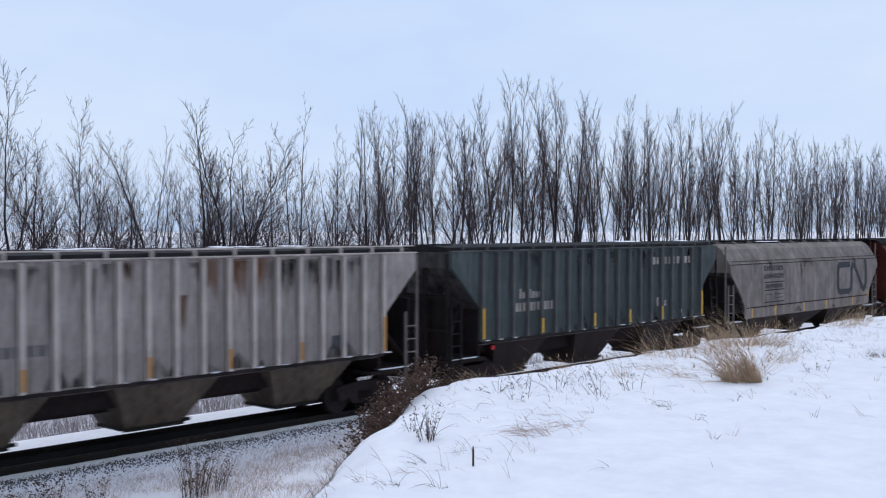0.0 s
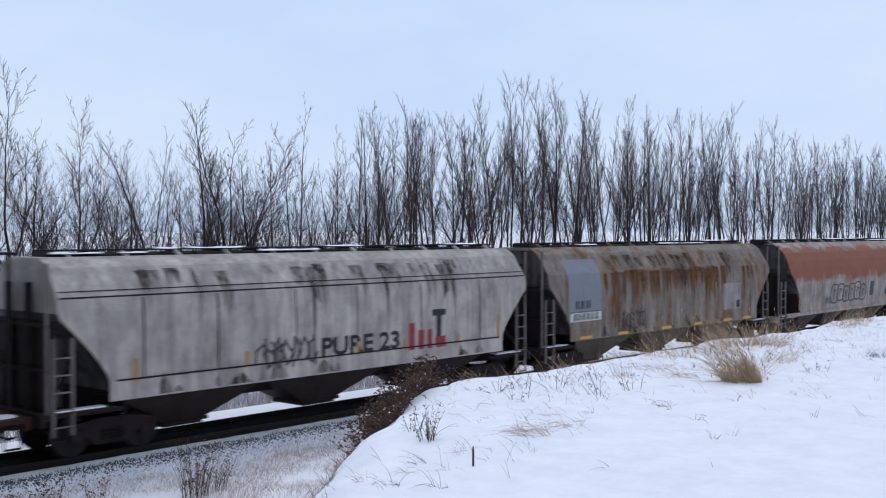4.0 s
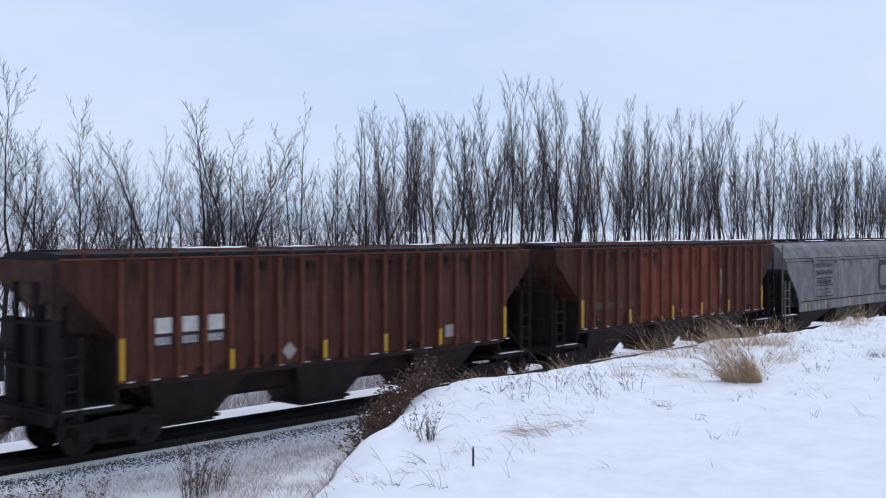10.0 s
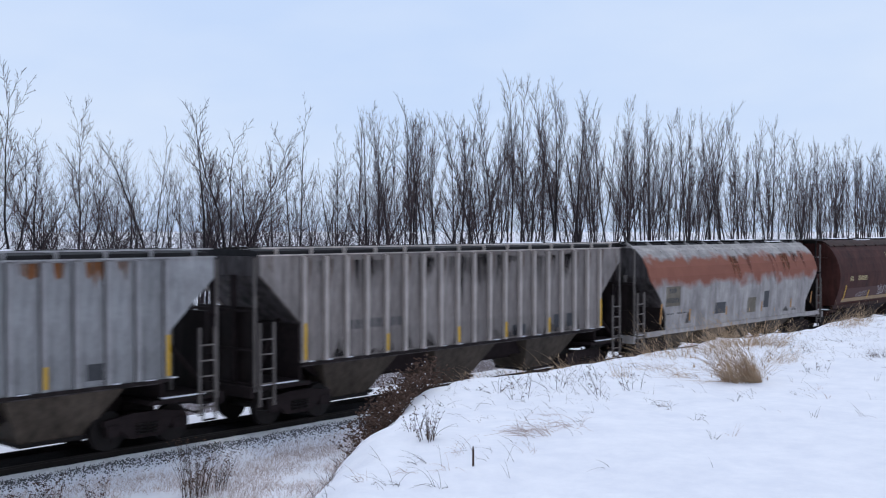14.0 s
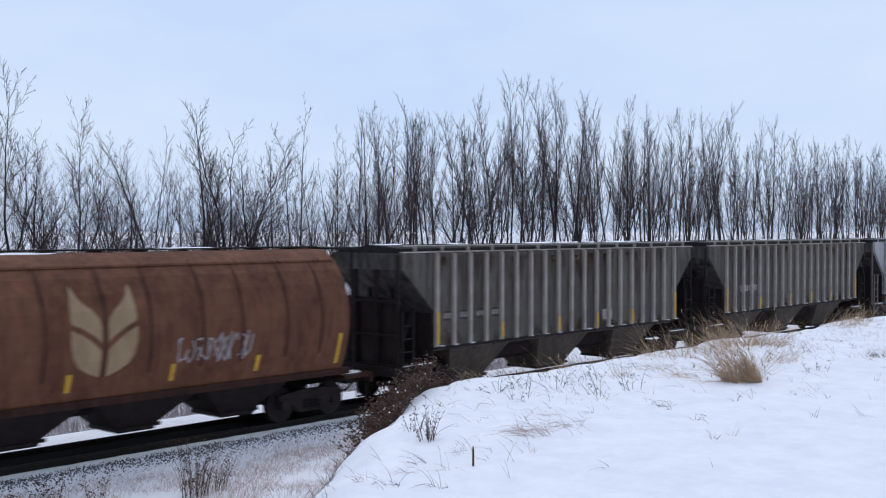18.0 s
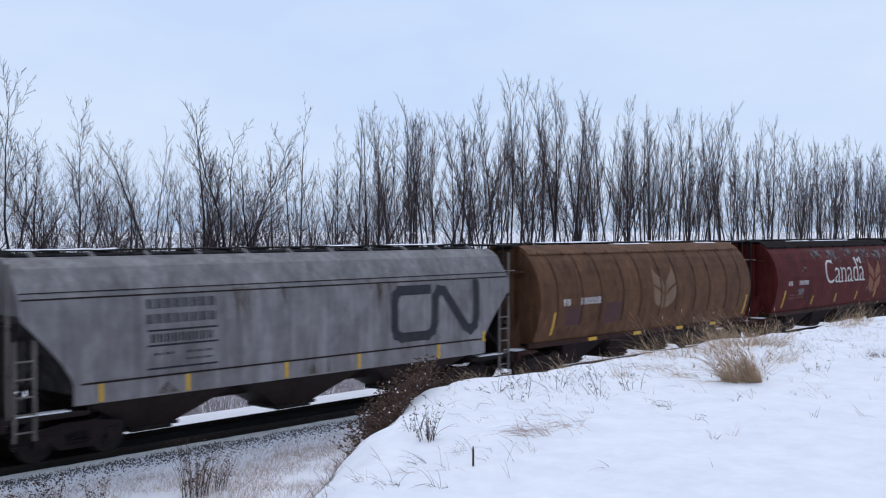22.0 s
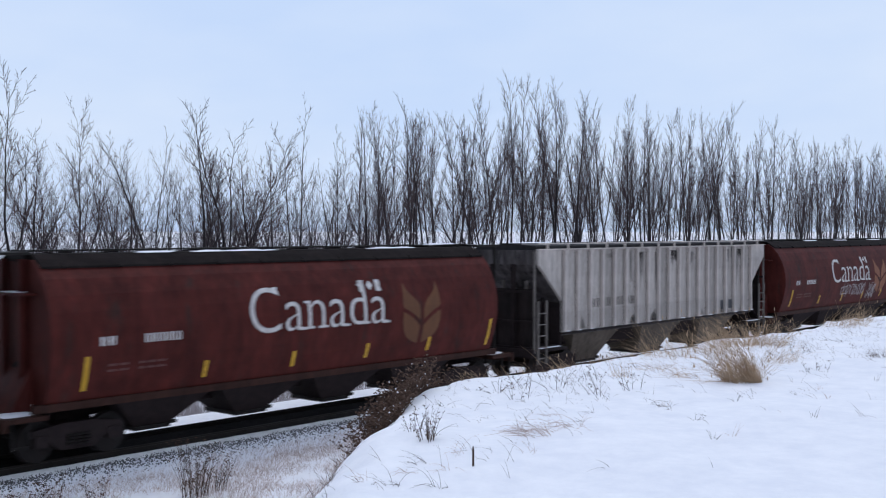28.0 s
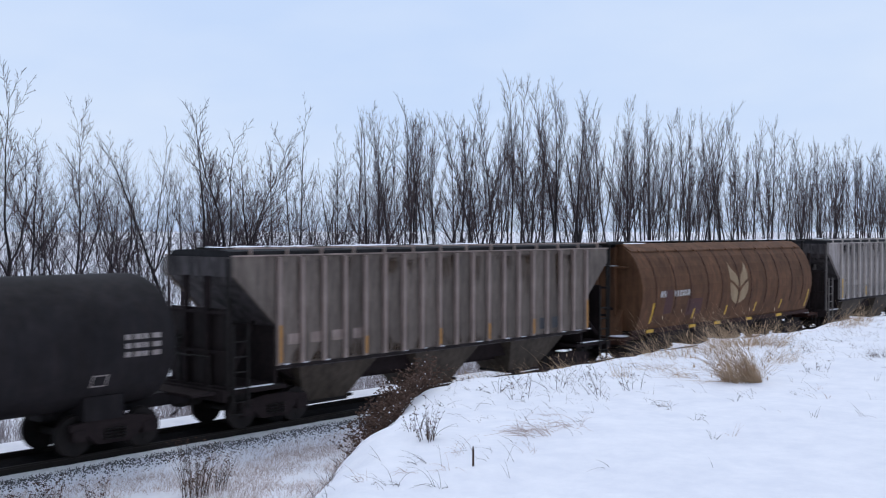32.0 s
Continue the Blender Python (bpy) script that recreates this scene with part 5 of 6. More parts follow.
def grey_car(seed, mat=P_GREY):
    """Grey smooth-sided car with two dark bent-bar marks."""
    car = smooth_car("smooth grey covered hopper with a dark bent-bar logo", mat, BAY_BLACK, seed=seed)
    grime(car, SMOOTH, 600 + seed, BROWN_STAIN, 6, 6.2, 3.72, 1.05)
    marking(car, "company_name", bars(-5.2, -3.2, 3.20, 3.44, 8) + bars(-5.2, -3.2, 2.82, 3.06, 8), BLACK, SMOOTH, "two lines of dark lettering")
    marking(car, "rule", [rect(-5.2, -3.2, 2.62, 2.67), rect(-5.2, -3.2, 2.24, 2.29), rect(-5.2, -3.2, 1.66, 1.71)], BLACK, SMOOTH)
    marking(car, "car_number", bars(-5.1, -3.3, 2.34, 2.56, 9), BLACK, SMOOTH)
    marking(car, "weight_data", bars(-5.0, -4.4, 2.02, 2.08, 2) + bars(-4.1, -3.3, 2.02, 2.08, 3) + bars(-4.1, -3.3, 1.84, 1.9, 3), BLACK, SMOOTH)
    w = 0.30
    marking(car, "logo_mark", stroke([(4.45, 3.28), (3.25, 3.28), (3.05, 3.15), (3.0, 2.9), (3.0, 2.15), (3.08, 1.92), (3.3, 1.82), (4.4, 1.82), (4.62, 1.95), (4.7, 2.2), (4.74, 3.0),
                                              (4.9, 3.24), (5.12, 3.2), (6.1, 2.0), (6.35, 1.85), (6.55, 2.0), (6.62, 2.3), (6.64, 3.4)], w), BLACK, SMOOTH, "dark bent-bar logo")
    stripes(car, SMOOTH, CN_STRIPES)
    return car


def number_bars(car, x0, x1, z0, z1, n, mat, prof=RIBS):
    marking(car, "car_number", bars(x0, x1, z0, z1, n), mat, prof, "", 0.008)


CARS = []


def add(car, x0):
    """Puts a car into the train: x0 is where its middle stands at the start of the clip."""
    car.matrix_basis = pose(x0, 0, 0)
    CARS.append((car, x0))


def consist():
    add(canada_car(1, P_RED, DIM_OCHRE, "dark red cylindrical grain hopper with white lettering"), 66.4)
    add(grey_car(2, P_GREY_WARM), 48.4)
    c = rib_car("dark green ribbed covered hopper, paint faded", P_GREEN, P_GREEN_POST, BAY_BLACK, 3, 0.5, gear=STEEL)
    grime(c, RIBS, 703, SOOT_STAIN, 20)
    marking(c, "faded_lettering", bars(3.3, 6.3, 3.75, 4.05, 5) + words(3.6, 2.0, 0.3, (4,)) + bars(-5.2, -2.9, 2.3, 2.6, 6) + words(-5.0, 2.75, 0.28, (7,)), P_DIRTY_POST, RIBS, "", 0.008)
    part("marker_light", Shape().tube([(-6.5, -1.56, 1.42), (-6.5, -1.62, 1.42)], 0.07, 10, True), LAMP_RED, c, "small red round lens")
    stripes(c, RIBS, [(x_, a, b) for x_, a, b in RIB_STRIPES], YELLOW)
    add(c, 30.5)
    c = rib_car("light grey ribbed covered hopper streaked with rust", P_LTGREY, P_LTGREY_POST, BAY_PALE, 4, 0.6)
    grime(c, RIBS, 704, SOOT_STAIN, 34)
    number_bars(c, -5.3, -3.2, 2.25, 2.52, 8, PATCH_DARK)
    marking(c, "rust_streak", [drip(0.75, 4.4, 0.5, 1.4, 1), drip(1.6, 4.4, 0.55, 1.9, 2), drip(2.4, 4.4, 0.5, 1.4, 3), drip(0.05, 3.5, 0.3, 2.1, 4), drip(-1.4, 4.4, 0.3, 0.5, 5)], RUST_STAIN, RIBS, "", 0.0065)
    marking(c, "data_plate", [rect(5.0, 5.5, 1.68, 2.08)], PATCH_DARK, RIBS, "", 0.008)
    stripes(c, RIBS, RIB_STRIPES, ORANGE)
    add(c, 12.2)
    c = smooth_car("grey cylindrical hopper overpainted orange along its upper half", P_PATCHED, BAY_GREY, FLOW, 4, 5, 0.6, False)
    marking(c, "graffiti", bubbles(-2.9, 1.5, 1.25, 2.25, 6, 0.075) + scribble(-3.6, -3.0, 1.25, 1.6, 2, 0.06, 5), SPRAY, FLOW, "outlined black spray-painted tag")
    marking(c, "dark_square", [rect(2.1, 2.6, 1.45, 2.25), rect(4.25, 5.1, 1.42, 1.85)], PATCH_DARK, FLOW)
    marking(c, "data_panel", [rect(-6.4, -5.4, 1.7, 2.5)], P_LTGREY, FLOW)
    stripes(c, FLOW, [(-6.6, 1.1, 1.9), (-4.6, 1.1, 1.5), (2.2, 1.1, 1.4), (4.2, 1.1, 1.5), (7.0, 1.3, 2.0)], ORANGE)
    add(c, -6.35)
    c = smooth_car("grey smooth-sided hopper with broad rust stains", P_RUST, BAY_PALE, SMOOTH, 3, 6, 0.4, False)
    grime(c, SMOOTH, 706, BROWN_STAIN, 26, 6.4, 4.2, 1.05)
    marking(c, "fresh_patch", [rect(-7.2, -5.2, 2.1, 4.05)], PATCH_BLUE, SMOOTH, "fresh blue-grey paint patch")
    marking(c, "reporting_mark", bars(-6.8, -5.8, 2.2, 2.5, 3), BLACK, SMOOTH, "", 0.014)
    marking(c, "number_panel", [rect(-7.1, -5.2, 1.72, 2.05)], WHITE, SMOOTH)
    marking(c, "car_number", bars(-6.9, -5.3, 1.76, 2.02, 6), BLACK, SMOOTH, "", 0.014)
    brown_rust = stain("brown_rust_runs", (0.200, 0.092, 0.040), 0.62, 3.0)
    rr = random.Random(40)
    for k in range(34):
        x_ = -5.0 + 0.335 * k + rr.uniform(-0.12, 0.12)
        if not 3.9 < x_ < 5.3:
            marking(c, "rust_run", [drip(x_, 3.60 - rr.uniform(0.0, 0.15), rr.uniform(0.25, 0.75), rr.uniform(0.8, 2.0), 400 + k)], brown_rust, SMOOTH, "", 0.006)
    marking(c, "dark_square", [rect(5.12, 5.45, 1.62, 1.95)], BLACK, SMOOTH, "", 0.016)
    marking(c, "pale_square", [rect(4.0, 5.55, 1.55, 2.75)], P_LTGREY, SMOOTH)
    marking(c, "graffiti", scribble(-4.3, -2.2, 1.2, 1.95, 5, 0.06, 8), BLACK, SMOOTH)
    for x_ in (-6.5, -4.1, -1.0, 1.5, 4.0, 5.8):
        marking(c, "sill_reflector", [rect(x_, x_ + 0.7, 1.04, 1.15)], YELLOW, SMOOTH, "", 0.012)
    add(c, -24.5)
    c = smooth_car("white smooth-sided hopper with dark panel streaks and graffiti", P_WHITE, BAY_BLACK, SMOOTH, 3, 7, 0.5, True)
    grime(c, SMOOTH, 707, SOOT_STAIN, 26, 6.4, 4.2, 1.05)
    part("word", lettered("PURE 23", -0.7, 2.3, 1.5, 2.06, SMOOTH, 0.03), BLACK, c, "black sprayed words")
    marking(c, "graffiti_block", [rect(2.7, 2.95, 1.4, 2.25), rect(3.1, 3.35, 1.4, 2.0), rect(3.5, 3.7, 1.4, 2.0), rect(3.85, 4.3, 1.4, 1.75)], RED_SPRAY, SMOOTH)
    marking(c, "graffiti_bar", [rect(3.7, 4.3, 2.42, 2.62), rect(3.9, 4.1, 1.75, 2.42)], BLACK, SMOOTH)
    marking(c, "graffiti", scribble(-3.0, -1.0, 1.4, 2.1, 4, 0.09, 12), SPRAY, SMOOTH)
    for x_ in (-6.2, -4.1, -1.6, 0.6, 3.2, 5.9):
        marking(c, "panel_streak", [rect(x_, x_ + 0.05, 1.52, 3.5)], P_DIRTY, SMOOTH, "", 0.005)
    stripes(c, SMOOTH, [(-6.4, 1.45, 2.0), (-3.2, 1.5, 1.9), (0.64, 1.45, 1.85), (2.52, 1.45, 1.8), (4.89, 1.45, 1.75), (6.82, 1.45, 2.28)], ORANGE)
    add(c, -42.4)
    add(canada_car(8, P_RED, OCHRE, "dark red cylindrical grain hopper with white lettering and ochre emblem"), -59.95)
    c = wheat_car(9, P_BROWN, CREAM, "dark brown cylindrical grain hopper with a cream emblem", 0, 0.45, (1.75, 2.2), 1.9)
    marking(c, "slogan", words(2.05, 2.27, 0.19, (3, 8, 5, 5)), FADED_CREAM, CYL)
    marking(c, "second_slogan", words(2.05, 1.76, 0.17, (2, 10, 9, 2, 3)), WORN_CREAM, CYL)
    marking(c, "graffiti", scribble(0.1, 2.4, 1.3, 1.8, 6, 0.05, 3), PALE_SPRAY, CYL)
    sill_tabs(c, (-6.3, -3.9, -1.3, 1.3, 4.1))
    add(c, -78.0)
    add(grey_car(10), -95.75)
    c = rib_car("oxide red ribbed hopper with a repainted bright panel", P_OXIDE, P_OXIDE_POST, BAY_BLACK, 11, 0.7, gear=GRIME)
    grime(c, RIBS, 711, SOOT_STAIN, 40)
    bright = paint("bright_oxide_paint", (0.25, 0.075, 0.047), (0.17, 0.055, 0.038), (0.05, 0.03, 0.025), 0.56)
    marking(c, "repainted_panel", [rect(-3.0 + 0.772 * k, -2.34 + 0.772 * k, 1.45, 4.4) for k in range(8)], bright, RIBS, "bright red repainted panels", 0.008)
    marking(c, "grey_scrape", [[(3.1, 3.6), (3.4, 3.4), (3.4, 2.2), (3.15, 2.6)]], P_LTGREY, RIBS, "", 0.008)
    number_bars(c, -5.95, -3.4, 2.1, 2.35, 8, P_DIRTY)
    stripes(c, RIBS, RIB_STRIPES)
    add(c, -113.8)
    c = rib_car("oxide red ribbed hopper with white number squares", P_OXIDE, P_OXIDE_POST, BAY_BLACK, 12, 0.7, gear=GRIME)
    grime(c, RIBS, 712, SOOT_STAIN, 40)
    marking(c, "white_square", [rect(x_, x_ + 0.45, 2.55, 2.95) for x_ in (-6.0, -5.25, -4.5)], WHITE, RIBS, "", 0.008)
    marking(c, "number_panel", [rect(x_, x_ + 0.5, 2.2, 2.52) for x_ in (-6.02, -5.27, -4.52)], BLACK, RIBS, "", 0.008)
    marking(c, "car_number", bars(-5.98, -5.56, 2.26, 2.46, 3) + bars(-5.23, -4.8, 2.26, 2.46, 3) + bars(-4.48, -4.05, 2.26, 2.46, 3), WHITE, RIBS, "", 0.012)
    marking(c, "placard", [[(-1.93, 1.52), (-1.69, 1.78), (-1.93, 2.04), (-2.17, 1.78)]], DULL_WHITE, RIBS, "", 0.008)
    marking(c, "data_plate", [rect(4.2, 4.65, 1.68, 2.08)], DULL_WHITE, RIBS, "", 0.008)
    stripes(c, RIBS, RIB_STRIPES)
    add(c, -132.05)
    c = wheat_car(13, P_DKBROWN, CREAM, "brown cylindrical grain hopper with a cream emblem and sill stripe", 0, 0.0, (1.6, 2.35), 1.95, CREAM)
    marking(c, "slogan", words(1.75, 2.28, 0.20, (3, 8, 5, 5)), FADED_CREAM, CYL)
    marking(c, "second_slogan", words(1.7, 1.79, 0.17, (2, 10, 9, 2, 3)), WORN_CREAM, CYL)
    marking(c, "middle_leaf", [[(-0.1, 3.0), (0.12, 3.35), (0.05, 3.75), (-0.22, 4.05), (-0.12, 3.6)]], CREAM, CYL)
    marking(c, "sill_stripe", [rect(-6.9, 7.2, 1.20, 1.40)], FADED_CREAM, CYL, "", 0.006)
    marking(c, "graffiti", scribble(-2.6, -0.2, 1.45, 1.95, 5, 0.05, 23) + scribble(-5.2, -3.9, 1.45, 1.7, 3, 0.04, 24) + scribble(0.3, 1.6, 1.5, 1.8, 3, 0.05, 25), PALE_SPRAY, CYL)
    marking(c, "graffiti_ground", [rect(-6.5, 2.6, 1.42, 1.95)], MAROON, CYL, "", 0.004)
    add(c, -150.35)
    c = smooth_car("pale grey cylindrical hopper overpainted dull red along its upper half", P_PATCHED_PALE, BAY_GREY, FLOW, 4, 14, 0.7, False)
    grime(c, FLOW, 714, SOOT_STAIN, 7, 6.8, 4.1, 1.15)
    marking(c, "rust_streak", [drip(-0.9, 3.95, 0.7, 1.1, 301), drip(4.0, 4.0, 0.8, 1.3, 302)], RUST_STAIN, FLOW, "", 0.005)
    marking(c, "dark_square", [rect(-2.5, -1.6, 1.42, 1.92), rect(1.95, 2.45, 1.45, 2.25)], PATCH_DARK, FLOW)
    marking(c, "pale_panel", [rect(-6.55, -5.45, 1.95, 2.78), rect(0.4, 1.2, 1.3, 2.0)], paint("khaki_panel_paint", (0.25, 0.24, 0.20), (0.21, 0.2, 0.17)), FLOW)
    marking(c, "reporting_mark", bars(-6.3, -5.7, 2.5, 2.7, 2) + bars(-6.5, -5.5, 2.1, 2.3, 6), PATCH_DARK, FLOW, "", 0.014)
    marking(c, "weight_data", bars(-6.4, -5.8, 1.6, 1.66, 2) + bars(-5.6, -4.8, 1.6, 1.66, 3), BLACK, FLOW)
    stripes(c, FLOW, [(-6.85, 1.25, 2.1), (-4.6, 1.25, 1.75), (-1.5, 1.3, 1.7), (1.8, 1.3, 1.75), (4.8, 1.3, 1.75), (7.0, 1.4, 2.0)], ORANGE)
    add(c, -168.4)
    c = rib_car("grey ribbed covered hopper, grimy, with yellow reflectors", P_STAINED, P_STAINED_POST, BAY_GREY, 15, 0.6)
    grime(c, RIBS, 715, SOOT_STAIN, 44)
    number_bars(c, -5.3, -3.1, 2.22, 2.5, 8, PATCH_DARK)
    marking(c, "data_plate", [rect(4.25, 4.7, 1.6, 2.08), rect(5.0, 5.45, 1.6, 2.08), rect(2.0, 2.7, 1.5, 1.85)], PATCH_DARK, RIBS, "", 0.008)
    stripes(c, RIBS, RIB_STRIPES)
    add(c, -186.45)
    c = rib_car("pale blue-grey ribbed hopper rusting along its eave", P_BLUEGREY, P_BLUEGREY_POST, BAY_PALE, 16, 0.8)
    grime(c, RIBS, 716, BROWN_STAIN, 4)
    rust = stain("eave_rust", (0.28, 0.115, 0.045), 0.72)
    rr = random.Random(4)
    marking(c, "rust_patch", [drip(x_, 4.40, w, d * 1.3, int(100 * w))
                              for x_, w, d in [(-6.8 + 0.772 * k + 0.1, rr.uniform(0.2, 0.5), rr.uniform(0.1, 0.55)) for k in range(17) if rr.random() < 0.8]], rust, RIBS, "", 0.0065)
    number_bars(c, -5.6, -3.4, 2.0, 2.3, 6, PATCH_DARK)
    marking(c, "data_plate", [rect(4.9, 5.3, 1.55, 1.95)], PATCH_DARK, RIBS, "", 0.008)
    stripes(c, RIBS, RIB_STRIPES)
    add(c, -204.6)
    c = rib_car("brownish grey ribbed hopper with pale posts", P_DIRTY, P_DIRTY_POST, BAY_GREY, 17, 0.8, gear=STEEL)
    grime(c, RIBS, 717, BROWN_STAIN, 40)
    number_bars(c, -5.6, -3.9, 2.3, 2.6, 4, P_DIRTY_POST)
    stripes(c, RIBS, RIB_STRIPES)
    add(c, -222.85)
    c = rib_car("grimy grey ribbed hopper with black number panels", P_DIRTY, P_DIRTY_POST, BAY_GREY, 18, 0.8, gear=STEEL)
    grime(c, RIBS, 718, BROWN_STAIN, 46)
    marking(c, "number_panel", [rect(-6.62 + 0.772 * k, -6.12 + 0.772 * k, 2.22, 2.52) for k in range(4)], BLACK, RIBS, "", 0.008)
    marking(c, "car_number", sum([bars(-6.58 + 0.772 * k, -6.16 + 0.772 * k, 2.28, 2.46, 2) for k in range(4)], []), DULL_WHITE, RIBS, "", 0.012)
    marking(c, "data_plate", [rect(4.25, 4.6, 1.6, 2.0), rect(5.0, 5.4, 1.6, 2.0)], PATCH_DARK, RIBS, "", 0.008)
    marking(c, "pale_notice", [rect(2.0, 2.6, 1.7, 2.1)], DULL_WHITE, RIBS, "", 0.008)
    stripes(c, RIBS, RIB_STRIPES)
    add(c, -241.1)
    c = wheat_car(19, P_TAN_RED, FADED_CREAM, "tan brown cylindrical grain hopper with a faded cream emblem", 11, 0.12, (1.65, 2.25), 1.9)
    marking(c, "paint_patch", [rect(-6.15, -5.45, 1.55, 2.6), rect(-3.95, -3.58, 1.45, 2.25), rect(-3.42, -3.02, 1.6, 2.25)], MAROON, CYL)
    marking(c, "graffiti", scribble(2.0, 4.2, 1.75, 2.4, 6, 0.06, 31), PALE_SPRAY, CYL)
    add(c, -259.3)
    c = canada_car(20, P_RED_WORN, OCHRE, "worn red cylindrical grain hopper with peeling paint")
    for k, (x_, z_, w_, d_) in enumerate(((-4.9, 3.3, 0.8, 0.5), (-3.3, 4.15, 1.1, 0.8), (-1.6, 4.1, 1.6, 1.0), (0.6, 4.15, 1.3, 0.7), (2.4, 4.1, 1.6, 0.9), (4.4, 4.0, 1.4, 0.9), (5.9, 4.1, 1.1, 0.8), (3.2, 2.2, 1.2, 0.7), (-5.6, 2.2, 0.9, 0.5))):
        marking(c, "flaked_patch", [drip(x_, z_, w_, d_, 500 + k)], FLAKE_STAIN, CYL, "", 0.006)
    marking(c, "ghost_emblem", sum([stroke([p for p in leaf] + [leaf[0]], 0.04) for leaf in wheat(6.0, 1.65, 1.6, 1.6)], []), DIM_OCHRE, CYL)
    add(c, -277.25)
    c = wheat_car(21, P_TAN, WORN_CREAM, "tan brown cylindrical grain hopper, emblem almost worn off", 11, 0.4, (1.95, 1.75), 1.9, WHITE, [CYL_STRIPES[0], CYL_STRIPES[-1]])
    marking(c, "paint_patch", [rect(-6.1, -5.2, 1.6, 2.3), rect(-3.7, -2.65, 1.55, 2.35)], MAROON, CYL, "", 0.006)
    sill_tabs(c, (-4.4, -1.4, 1.75, 4.5))
    add(c, -295.2)
    add(grey_car(22), -312.75)
    c = cyl_car("dark brown cylindrical hopper with a mustard end panel and graffiti", P_YELLOWED, P_ROOF, seed=23)
    edge = [(2.45, 4.40), (2.85, 3.9), (3.1, 3.4), (3.25, 2.9), (3.32, 2.3), (3.35, 1.75), (3.6, 1.62), (4.0, 1.85), (4.5, 1.6), (5.0, 1.75), (5.5, 1.55), (6.2, 1.8), (6.8, 1.6)]
    marking(c, "mustard_panel", [edge + [(7.6, 1.75), (7.6, 4.40)]], P_MUSTARD, CYL, "mustard yellow painted end with leaf outlines", 0.014)
    marking(c, "emblem", wheat(4.40, 1.62, 1.9, 2.1), P_YELLOWED, CYL, "brown leaf shapes", 0.020)
    marking(c, "leaf_outline", sum([stroke([p for p in leaf] + [leaf[0]], 0.05) for leaf in wheat(6.3, 2.0, 1.6, 1.9)], []), P_YELLOWED, CYL, "", 0.020)
    marking(c, "graffiti", scribble(-1.4, 0.8, 1.9, 2.4, 6, 0.06, 41) + scribble(-1.4, 0.6, 1.25, 1.8, 6, 0.06, 42) + scribble(-3.0, -1.8, 1.5, 2.2, 3, 0.05, 43), PALE_SPRAY, CYL)
    marking(c, "chipped_paint", [rect(x_, x_ + 0.1 + 0.1 * (k % 3), 1.3 + 0.13 * (k % 4), 1.5 + 0.2 * (k % 3)) for k, x_ in enumerate((1.0, 1.5, 2.2, 3.0, 3.6, 4.6, 5.1, 5.8, 6.4))], PALE_SPRAY, CYL)
    stripes(c, CYL, CYL_STRIPES, ORANGE)
    add(c, -330.65)
    c = canada_car(24, P_RED, LOST_OCHRE, "dark red cylindrical grain hopper, emblem nearly faded out", CYL_STRIPES[-1:])
    marking(c, "graffiti", scribble(-3.1, -2.2, 1.5, 1.9, 3, 0.06, 51) + scribble(5.6, 6.6, 1.6, 1.9, 3, 0.05, 52), PALE_SPRAY, CYL)
    sill_tabs(c, (-6.8, -4.0, -1.1, 1.6, 4.1, 6.9))
    add(c, -348.68)
    c = canada_car(25, P_RED, OCHRE, "dark red cylindrical grain hopper with a pale sprayed tag")
    marking(c, "graffiti", scribble(-1.1, 1.9, 1.6, 2.15, 6, 0.07, 61) + scribble(2.4, 3.5, 1.35, 2.1, 4, 0.05, 62) + scribble(5.2, 6.6, 1.7, 2.0, 4, 0.05, 63), PALE_SPRAY, CYL)
    add(c, -366.25)
    c = rib_car("white ribbed covered hopper with a dark number", P_WHITE, P_WHITE_POST, BAY_PALE, 26, 0.5)
    grime(c, RIBS, 726, SOOT_STAIN, 22)
    number_bars(c, -5.25, -2.35, 2.22, 2.55, 9, P_DIRTY)
    marking(c, "data_plate", [rect(4.3, 4.65, 1.6, 2.0), rect(5.0, 5.4, 1.6, 2.0)], PATCH_DARK, RIBS, "", 0.008)
    add(c, -384.25)
    add(canada_car(27, P_RED, DIM_OCHRE, "dark red cylindrical grain hopper with clean white lettering"), -402.55)
    c = rib_car("light grey ribbed covered hopper stained along its eave", P_LTGREY, P_LTGREY_POST, BAY_GREY, 28, 0.5)
    grime(c, RIBS, 728, SOOT_STAIN, 40)
    number_bars(c, -5.4, -2.9, 2.1, 2.4, 6, P_DIRTY_POST)
    marking(c, "graffiti", scribble(-1.8, -0.9, 1.7, 2.0, 3, 0.05, 71), SPRAY, RIBS, "", 0.008)
    marking(c, "data_plate", [rect(4.3, 4.7, 1.6, 2.05), rect(5.05, 5.45, 1.6, 2.05)], PATCH_DARK, RIBS, "", 0.008)
    marking(c, "soot_streak", [drip(-6.7 + 0.772 * k, 4.42, 0.5, 0.25 + 0.5 * (k % 4 == 2) + 0.2 * (k % 3), 200 + k) for k in (0, 2, 3, 5, 6, 7, 8, 10, 12, 13, 15)], SOOT_STAIN, RIBS, "", 0.0065)
    stripes(c, RIBS, RIB_STRIPES, YELLOW)
    add(c, -420.2)
    c = wheat_car(29, P_TAN, FADED_CREAM, "tan brown cylindrical grain hopper with sill reflectors", 11, 0.18, (1.8, 1.95), 1.85, WHITE)
    marking(c, "paint_patch", [rect(-5.95, -5.35, 1.65, 2.65), rect(-4.15, -2.95, 1.5, 2.2)], MAROON, CYL, "", 0.006)
    sill_tabs(c, (-6.9, -3.6, -1.5, 1.4, 4.4))
    add(c, -438.5)
